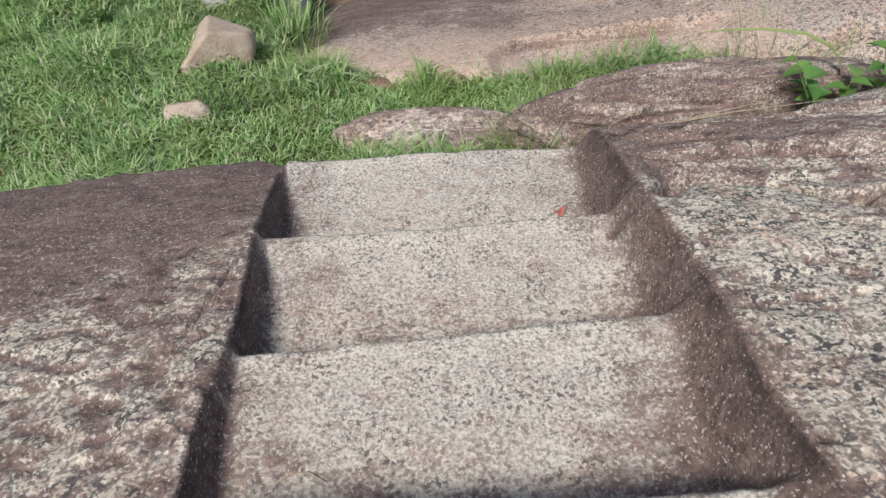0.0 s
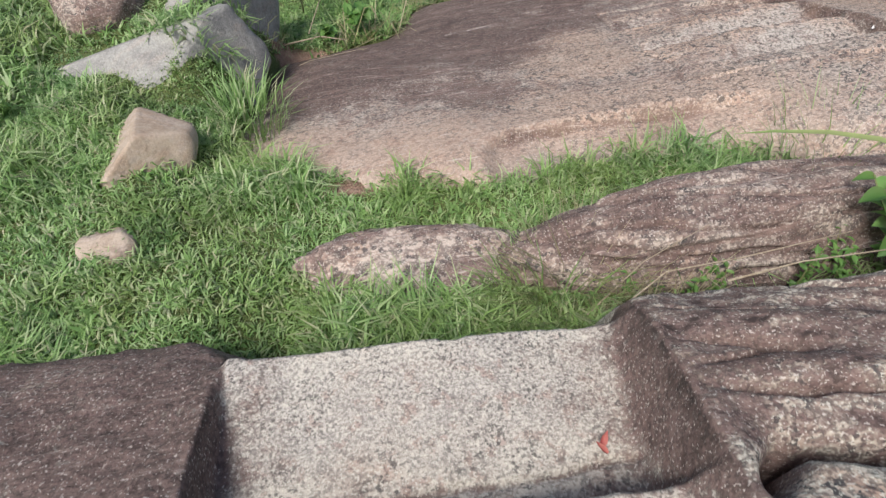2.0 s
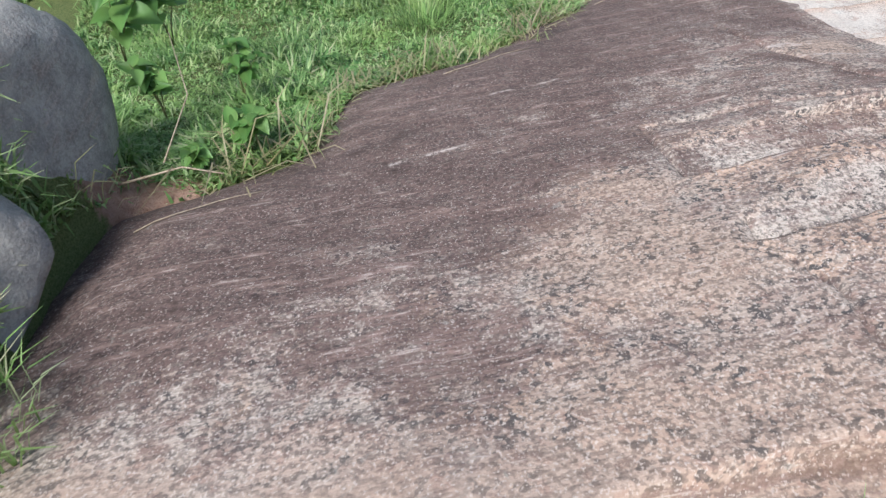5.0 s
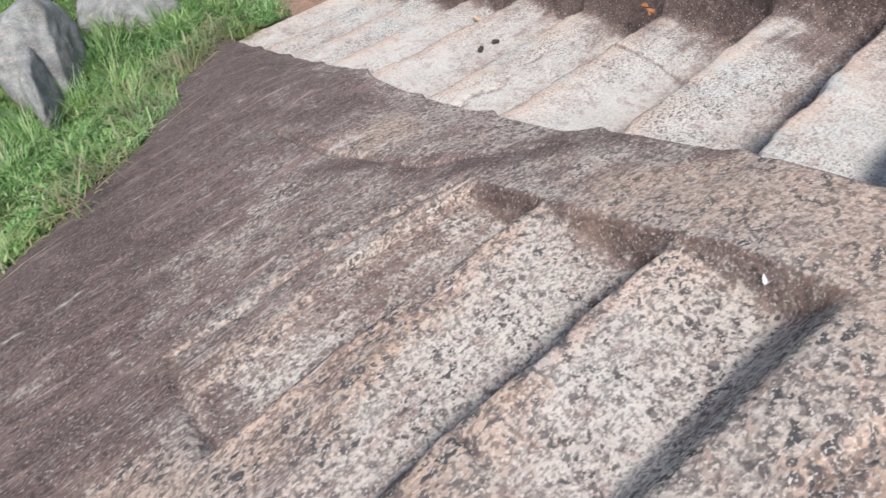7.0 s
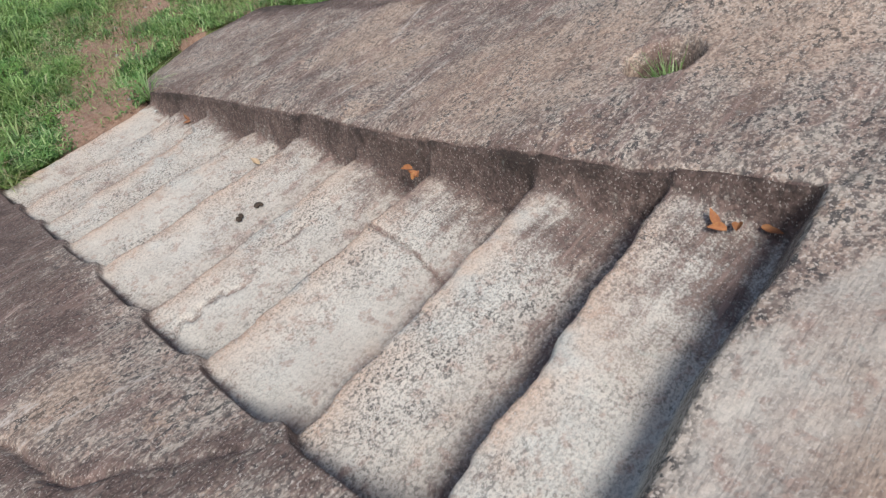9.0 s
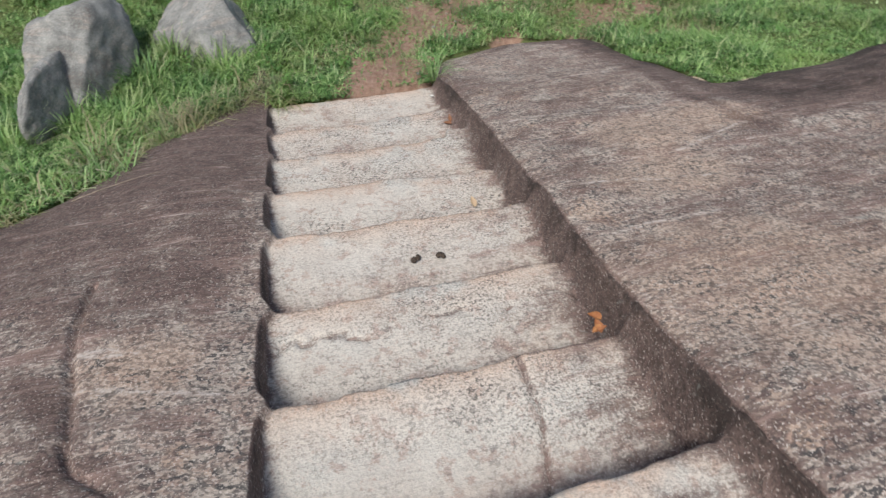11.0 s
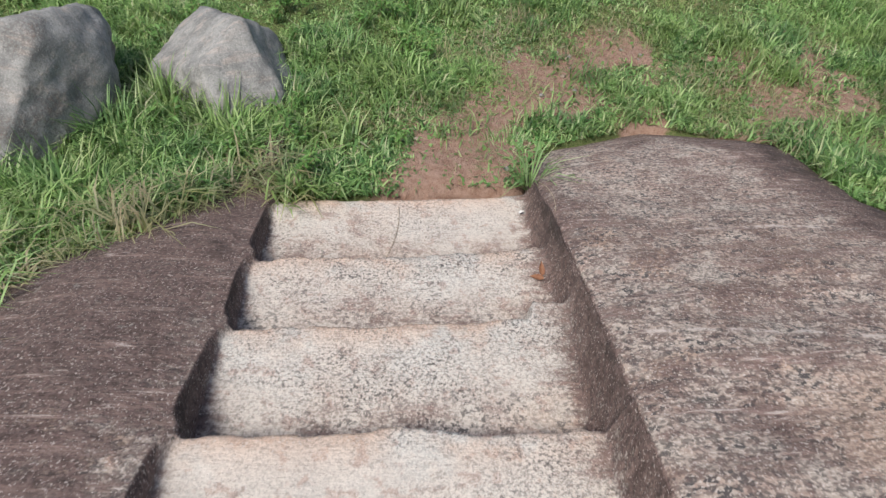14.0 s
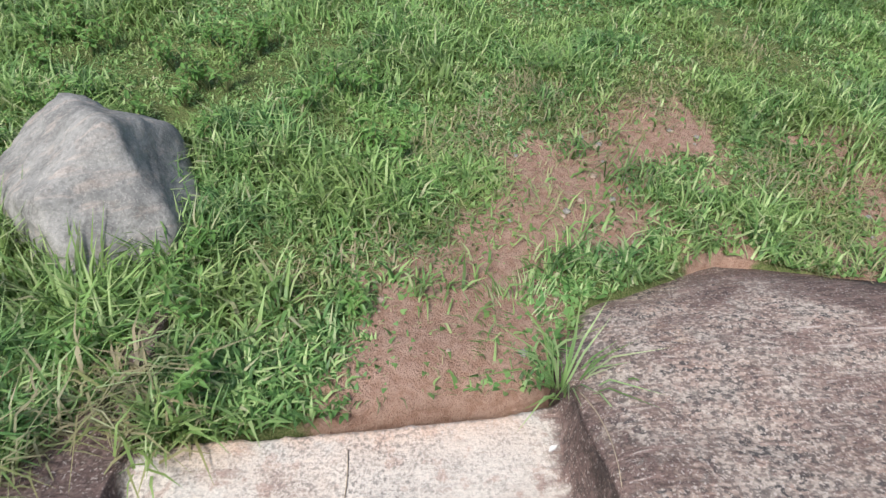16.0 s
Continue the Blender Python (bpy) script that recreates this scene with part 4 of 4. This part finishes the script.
blades("dry_runners", "long dry stalks sprawling over the rock beside the last steps", (1.5, 7.7, 2.55, 9.0), 2600, 0.42, 114, DRY, (1.0, 0.9), 0.003, where=lambda x, y: (lower_edge(x, y) > -0.20) & (lower_edge(x, y) < 0.14 + 0.10 * fbm(x, y, 0.3, 2, 6)), rock=True)
blades("grass_around", "rough grass on the ground around the rocks", (-11, -6, 13, 20), 90000, 0.20, 112, GRASS, (0.4, 1.2), 0.014, where=lambda x, y: (np.hypot(x - 2.5, (y - 6) * 0.8) > 3.6) & ~((x > 0.3) & (x < 7.6) & (y > 7.9) & (y < 13.0)) & ~((x > -2.2) & (x < 2.8) & (y > 1.75) & (y < 9.2)), clump=14)


def tuft(name, label, at, radius, count, length, seed, mat, lean=(0.2, 0.9), width=0.003):
    """One clump of blades that spread from a common root."""
    rng = np.random.default_rng(seed)
    a, r = rng.uniform(0, 2 * np.pi, count), radius * rng.uniform(0, 1, count) ** 0.6
    x, y = at[0] + r * np.cos(a), at[1] + r * np.sin(a)
    a = a + rng.uniform(-0.7, 0.7, count)
    L, t0 = length * rng.uniform(0.5, 1.2, count), rng.uniform(lean[0] * 0.3, lean[0] + 0.35, count)
    t1 = t0 + rng.uniform(lean[0], lean[1], count)
    dx, dy = np.cos(a), np.sin(a)
    root = np.stack([x, y, np.full(count, at[2])], -1)
    side = np.stack([-dy, dx, np.zeros(count)], -1) * width
    mid = root + (L * 0.5)[:, None] * np.stack([dx * np.sin(t0), dy * np.sin(t0), np.cos(t0)], -1)
    tip = mid + (L * 0.5)[:, None] * np.stack([dx * np.sin(t1), dy * np.sin(t1), np.cos(t1)], -1)
    v = np.stack([root - side, root + side, mid + side * 0.85, mid - side * 0.85, tip], 1).reshape(-1, 3)
    b = np.arange(count)[:, None] * 5
    f = np.concatenate([b + [0, 1, 2], b + [0, 2, 3], b + [3, 2, 4]], 0)
    return tagged(new(name, mesh_from(name, v, f, mat)), label, "grass", kind="stuff")


tuft("grass_tuft", "bright yellow-green grass tuft in a pothole", (4.73, 5.15, 1.16), 0.07, 190, 0.24, 201, GRASS)
tuft("grass_tuft", "tall grey-green grass tuft beside the flat stone", (0.42, 2.42, 1.46), 0.20, 240, 0.26, 202, GRASS, (0.3, 0.9))
tuft("dry_tuft", "dry wiry stalks beside the flat stone", (0.54, 2.44, 1.46), 0.22, 320, 0.36, 203, DRY, (0.4, 0.9), 0.0018)
tuft("dry_tuft", "dry wiry stalks in the crevice", (0.80, 2.30, 1.50), 0.16, 120, 0.32, 207, DRY, (0.5, 1.0), 0.0018)
tuft("grass_tuft", "grass tuft at the foot of the stairs", (3.60, 9.16, -0.14), 0.20, 230, 0.13, 204, GRASS, (0.3, 1.1))
tuft("grass_tuft", "long grass hanging over the last step", (3.70, 8.88, -0.06), 0.04, 40, 0.34, 205, GRASS, (0.6, 1.0), 0.004)
tuft("grass_tuft", "grass tuft against the split boulder", (-0.92, 3.72, 1.28), 0.22, 260, 0.24, 206, GRASS, (0.2, 0.8), 0.004)
tuft("grass_tuft", "tall grass along the ridge rock", (1.05, 3.02, 1.46), 0.26, 180, 0.19, 208, GRASS, (0.3, 1.0))
tuft("grass_tuft", "tall grass with seed heads by the ridge rock", (1.75, 3.05, 1.5), 0.28, 180, 0.32, 209, GRASS, (0.2, 0.8))


for n, (x, y, r, h) in enumerate([(1.25, 8.30, 0.22, 0.26), (1.55, 8.45, 0.22, 0.24), (1.62, 8.95, 0.2, 0.28), (1.75, 9.25, 0.2, 0.25), (2.35, 9.35, 0.2, 0.2), (0.90, 8.10, 0.2, 0.26),
                                  (0.75, 7.7, 0.2, 0.26), (0.45, 7.25, 0.22, 0.28), (2.1, 9.05, 0.2, 0.24)]):
    tagged(tuft("grass_tuft", "tall green grass clump at the edge of the rock", (x, y, float(ground_height(np.array(x), np.array(y))) - 0.01), r, 170, h, 230 + n, FIELD if n % 3 else GRASS, (0.3, 1.0), 0.0045), group="grass clumps along the bank")


# ---- weeds ----
def leaf_blade(name, length, width, droop, folds=0.25, mat=None):
    """A pointed leaf along +x, folded at its midrib and bent down at the tip."""
    bm = bmesh.new()
    rows, n = [], 7
    for i in range(n + 1):
        t = i / n
        w = width * math.sin(math.pi * min(1.0, 0.06 + 0.94 * t) ** 0.75) * (1 if i < n else 0.05)
        x, z = length * t * (1 - 0.12 * droop * t), -droop * length * t * t * 0.5
        rows.append([bm.verts.new((x, s * w * 0.5, z + abs(s) * w * folds)) for s in (-1, -0.5, 0, 0.5, 1)])
    for a, b in zip(rows, rows[1:]):
        for k in range(4):
            bm.faces.new((a[k], b[k], b[k + 1], a[k + 1]))
    me = bpy.data.meshes.new(name)
    bm.to_mesh(me)
    bm.free()
    me.polygons.foreach_set("use_smooth", np.full(len(me.polygons), True))
    me.materials.append(mat or LEAF)
    return me


BROAD_LEAF = leaf_blade("leaf", 0.115, 0.085, 0.6)
TINY_LEAF = leaf_blade("leaf", 0.038, 0.017, 0.4)
MID_LEAF, BIG_LEAF = leaf_blade("leaf", 0.09, 0.06, 0.5), leaf_blade("leaf", 0.15, 0.11, 0.6)


def tube(bm, points, r0, r1, sides=6):
    rings = []
    for i, p in enumerate(points):
        a, b = Vector(points[max(i - 1, 0)]), Vector(points[min(i + 1, len(points) - 1)])
        q = (b - a).to_track_quat("Z", "Y")
        r = r0 + (r1 - r0) * i / (len(points) - 1)
        rings.append([bm.verts.new(Vector(p) + q @ Vector((r * math.cos(t), r * math.sin(t), 0))) for t in (2 * math.pi * k / sides for k in range(sides))])
    for a, b in zip(rings, rings[1:]):
        for k in range(sides):
            bm.faces.new((a[k], a[(k + 1) % sides], b[(k + 1) % sides], b[k]))
    bm.faces.new(rings[0][::-1]), bm.faces.new(rings[-1])


def weed(at, height, leaves, leaf, seed, label, lean=(0.0, 0.0), branches=3):
    rnd = random.Random(seed)
    top = tagged(new("weed"), label, "plant")
    top.empty_display_size = 0.1
    top.matrix_world = pose(*at)
    for b in range(branches):
        a, out = rnd.uniform(0, 6.28), height * rnd.uniform(0.15, 0.5)
        tip = Vector((lean[0] + out * math.cos(a), lean[1] + out * math.sin(a), height * rnd.uniform(0.65, 1.0)))
        pts = [Vector((tip.x * t ** 1.6, tip.y * t ** 1.6, -0.05 * (1 - t) + tip.z * t)) for t in (0, 0.25, 0.5, 0.75, 1)]
        bm = bmesh.new()
        tube(bm, pts, 0.004, 0.0018)
        part("stem", bm, STEM, top)
        for k in range(leaves):
            t = 0.35 + 0.65 * (k + 0.5) / leaves
            p = Vector((tip.x * t ** 1.6, tip.y * t ** 1.6, tip.z * t))
            ob = new("leaf", leaf)
            ob.parent = top
            ob.matrix_basis = Matrix.Translation(p) @ Euler((rnd.uniform(-0.4, 0.4), rnd.uniform(-0.7, 0.25), k * 2.4 + a + rnd.uniform(-0.4, 0.4))).to_matrix().to_4x4() @ Matrix.Scale(rnd.uniform(0.6, 1.15), 4)
    return top


CREVICE = "low green weed with small leaves in the crevice"
for n, (x, y, h) in enumerate([(0.78, 2.36, 0.16), (0.92, 2.37, 0.20), (1.06, 2.36, 0.22), (1.20, 2.38, 0.24), (1.34, 2.40, 0.26), (1.50, 2.40, 0.28), (1.62, 2.44, 0.26)]):
    tagged(weed((x, y, float(ground_height(np.array(x), np.array(y)))), h + 0.18, 17, TINY_LEAF, 300 + n, CREVICE, (0, -0.03), 5), group="weeds in the crevice")
weed((1.74, 2.42, 1.47), 0.60, 9, BROAD_LEAF, 320, "broad-leaved green weed beside the rock ledge", (0, 0), 4)
weed((1.96, 2.42, 1.55), 0.56, 9, BROAD_LEAF, 321, "broad-leaved green weed behind the rock ledge", (0, 0), 4)
weed((-0.46, 5.36, 0.78), 0.20, 8, MID_LEAF, 330, "bright green weed at the edge of the rock", (0, 0), 5)
weed((-0.66, 5.22, 0.82), 0.13, 6, MID_LEAF, 331, "small green weed on the dark soil", (0, 0), 3)
weed((-0.58, 5.92, 0.66), 0.30, 8, MID_LEAF, 332, "green weed among the bank grass", (0, 0), 4)
weed((-0.86, 5.55, 0.85), 0.26, 8, MID_LEAF, 333, "leafy green weed beside the grey boulder", (0, 0), 4)
weed((-1.12, 5.95, 0.85), 0.60, 8, BIG_LEAF, 334, "tall broad-leaved weed leaning over the boulder", (0.10, -0.12), 4)
weed((-1.0, 6.35, 0.72), 0.50, 8, BIG_LEAF, 335, "tall broad-leaved weed in the grass bank", (0, 0), 3)


def herbs():
    """Leafy herbs that stand a little above the grass beside the last steps."""
    rnd, n = random.Random(91), 0
    leaf = leaf_blade("leaf", 0.048, 0.017, 0.5)
    while n < 44:
        x, y = rnd.uniform(1.2, 3.2), rnd.uniform(8.3, 10.9)
        p = np.array([x]), np.array([y])
        if lower_edge(*p)[0] > -0.04 or bare(*p)[0] > 0.3 or math.hypot(x - 1.98, y - 9.58) < 0.45 or math.hypot(x - 1.15, y - 8.9) < 0.5:
            continue
        tagged(weed((x, y, float(ground_height(*p)[0])), rnd.uniform(0.13, 0.24), 9, leaf, 500 + n, "small leafy green herb standing in the grass", (rnd.uniform(-0.05, 0.05), rnd.uniform(-0.05, 0.05)), 4), group="herbs in the grass")
        n += 1


herbs()


def strap(at, points, width, label):
    """One long strap leaf, arched over."""
    bm = bmesh.new()
    rows = []
    for i, p in enumerate(points):
        t = i / (len(points) - 1)
        p, w = Vector(p), width * (1 - t) ** 0.6 + 0.002
        rows.append([bm.verts.new(p + Vector((0.35, 0.94, 0)) * w * s + Vector((0, 0, abs(s) * w * 0.35))) for s in (-0.5, 0, 0.5)])
    for a, b in zip(rows, rows[1:]):
        for k in range(2):
            bm.faces.new((a[k], b[k], b[k + 1], a[k + 1]))
    top = tagged(new("strap_plant"), label, "plant")
    top.matrix_world = pose(*at)
    part("leaf", bm, STRAP, top)
    return top


STRAP = leaf_material("strap_leaf", ((0.0, (0.36, 0.44, 0.17)), (1.0, (0.42, 0.46, 0.22))))
strap((1.86, 2.66, 1.70), [(0, 0, 0), (-0.04, 0.02, 0.12), (-0.10, 0.05, 0.20), (-0.22, 0.10, 0.24), (-0.38, 0.17, 0.22), (-0.54, 0.24, 0.17), (-0.66, 0.29, 0.12)], 0.045, "pale green strap leaf arched over the ridge rock")


# ---- litter ----
def curled_leaf(at, size, turn, colour, label, count=1, group=""):
    """Fallen leaves, curled and pointed, each a thing of its own."""
    rnd = random.Random(int(at[0] * 1000 + at[1] * 77))
    for n in range(count):
        ob = new("fallen_leaf", leaf_blade("fallen_leaf", size, size * 0.55, rnd.uniform(-1.1, -0.4), rnd.uniform(0.3, 0.7), colour))
        ob.matrix_world = pose(at[0] + n * 0.6 * size * rnd.uniform(-1, 1), at[1] + n * 0.6 * size * rnd.uniform(-1, 1), at[2] + 0.012, rnd.uniform(-20, 20), rnd.uniform(-10, 20), turn + 75 * n)
        tagged(ob, label, "leaf", group)


ORANGE = plain("orange_leaf", (0.42, 0.20, 0.08), (0.30, 0.12, 0.055), 40)
BROWN = plain("brown_leaf", (0.30, 0.15, 0.08), (0.20, 0.09, 0.05), 40)
RED = plain("red_petal", (0.34, 0.07, 0.07), (0.42, 0.15, 0.12), 40)
PALE_LEAF = plain("pale_leaf", (0.52, 0.40, 0.27), (0.44, 0.32, 0.21), 40)
PAPER = plain("white_scrap", (0.72, 0.71, 0.69), (0.60, 0.58, 0.55), 40)
curled_leaf((3.80, 5.72, 0.985), 0.055, 20, ORANGE, "curled orange dead leaf on a step", 3, "dead leaves on the steps")
curled_leaf((3.99, 4.52, 1.425), 0.055, 60, ORANGE, "curled orange dead leaf on the top step", 4, "dead leaves on the steps")
curled_leaf((3.70, 8.12, 0.115), 0.05, 100, BROWN, "small brown dead leaf beside the step wall", 2, "dead leaves on the steps")
curled_leaf((0.40, 1.62, 1.957), 0.036, 70, RED, "small red fallen petal on a step", 2, "petals on the step")
curled_leaf((2.37, 4.06, 1.545), 0.05, 10, PAPER, "small white paper scrap on the rock")
curled_leaf((3.64, 8.66, -0.055), 0.03, 40, PAPER, "small white scrap on the last step")


curled_leaf((3.64, 6.92, 0.46), 0.06, 100, PALE_LEAF, "pale dry leaf at the back of a step", 1, "dead leaves on the steps")
curled_leaf((3.81, 6.90, 0.46), 0.035, 30, PALE_LEAF, "small pale dry leaf at the back of a step", 1, "dead leaves on the steps")


def straw(points, radius, label):
    bm = bmesh.new()
    tube(bm, points, radius, radius * 0.5, 5)
    tagged(part("straw", bm, TWIG), label, "stalk")


def on_rock(x, y, lift=0.006):
    return (x, y, float(lower_rock(np.array([x]), np.array([y]))[0][0]) + lift)


def laid(a, b, bend=0.03, n=6):
    """Points along a stalk that lies on the lower rock."""
    out = []
    for i in range(n + 1):
        t = i / n
        k = bend * math.sin(math.pi * t)
        out.append(on_rock(a[0] + (b[0] - a[0]) * t - k * (b[1] - a[1]), a[1] + (b[1] - a[1]) * t + k * (b[0] - a[0])))
    return out


straw(laid((0.46, 6.05), (0.98, 6.33)), 0.0028, "thin dry stalk lying on the dark rock")
straw(laid((-0.80, 4.72), (-0.35, 4.92), 0.08), 0.003, "thin dry stalk lying near the weeds")
straw(laid((1.60, 7.20), (2.0, 7.42), 0.05), 0.0022, "thin dry stalk lying on the rock")
straw(laid((3.07, 8.62), (3.05, 8.30), 0.06), 0.0018, "thin dry stalk lying across the last step")
straw(laid((5.30, 8.12), (5.62, 8.00), 0.06), 0.007, "pale dead root at the edge of the rock")
straw(laid((5.33, 8.20), (5.28, 8.00), 0.10), 0.005, "short dead root at the edge of the rock")
straw(laid((3.72, 8.86), (3.76, 8.45), 0.06), 0.0026, "green stalk hanging beside the last step")
straw([(-0.33, 0.53, 2.368), (-0.30, 0.548, 2.371), (-0.265, 0.548, 2.371), (-0.23, 0.53, 2.368)], 0.0028, "small curved twig on a step")
straw([(0.62, 2.25, 1.62), (0.80, 2.34, 1.74), (1.05, 2.36, 1.78), (1.42, 2.40, 1.86)], 0.004, "bare twig lying across the crevice")
straw([(0.55, 2.30, 1.55), (0.75, 2.42, 1.70), (0.98, 2.50, 1.80)], 0.003, "bare twig leaning on the ridge rock")
straw([(0.90, 2.16, 1.92), (1.15, 2.22, 1.93), (1.55, 2.24, 1.98)], 0.004, "bare twig along the rock ledge")
straw([(-0.78, 5.15, 0.88), (-0.70, 5.45, 1.0), (-0.80, 5.75, 1.12)], 0.004, "bare twig leaning in the weeds")
straw([(-0.95, 5.05, 0.86), (-0.70, 5.12, 0.88), (-0.52, 5.06, 0.89)], 0.006, "dead root on the dark soil")


def clod(at, size, seed):
    rnd = random.Random(seed)
    bm = bmesh.new()
    bmesh.ops.create_icosphere(bm, subdivisions=3, radius=1)
    for v in bm.verts:
        k = 1 + 0.35 * noise.fractal(v.co * 1.6 + Vector((seed, 0, 0)), 0.8, 2, 3)
        v.co = Vector((v.co.x * size * k, v.co.y * size * 0.75 * k, v.co.z * size * 0.5 * k))
    ob = tagged(part("clod", bm, CLOD), "small dark clod of dirt on a step", "clod", "clods on the step")
    ob.matrix_world = pose(*at, 0, 0, rnd.uniform(0, 360))


for n, (x, y) in enumerate([(3.265, 6.395), (3.285, 6.41), (3.38, 6.42), (3.395, 6.415)]):
    clod((x, y, 0.668), 0.018 - 0.003 * (n % 2), 3 + n)


def pebbles():
    """A few loose pebbles on the bare earth."""
    rnd = random.Random(77)
    shapes = []
    for k in range(4):
        bm = bmesh.new()
        bmesh.ops.create_icosphere(bm, subdivisions=2, radius=1)
        for v in bm.verts:
            v.co *= 1 + 0.3 * noise.fractal(v.co * 1.3 + Vector((k * 5.0, 1, 0)), 0.8, 2, 2)
            v.co.z *= 0.6
        me = bpy.data.meshes.new("pebble")
        bm.to_mesh(me)
        bm.free()
        me.polygons.foreach_set("use_smooth", np.full(len(me.polygons), True))
        me.materials.append(STONE_TAN if k % 2 else STONE_GREY)
        shapes.append(me)
    made = 0
    while made < 45:
        x, y = rnd.uniform(2.9, 5.2), rnd.uniform(8.85, 10.8)
        if float(bare(np.array([x]), np.array([y]))[0]) < 0.5 or float(lower_edge(np.array([x]), np.array([y]))[0]) > -0.03:
            continue
        z = float(ground_height(np.array([x]), np.array([y]))[0])
        ob = new("pebble", shapes[made % 4])
        r = rnd.uniform(0.006, 0.018)
        ob.matrix_world = pose(x, y, z + 0.3 * r, 0, 0, rnd.uniform(0, 360)) @ Matrix.Scale(r, 4)
        tagged(ob, "small weathered pebble on bare red earth", "pebble", "pebbles on the bare earth")
        made += 1


pebbles()
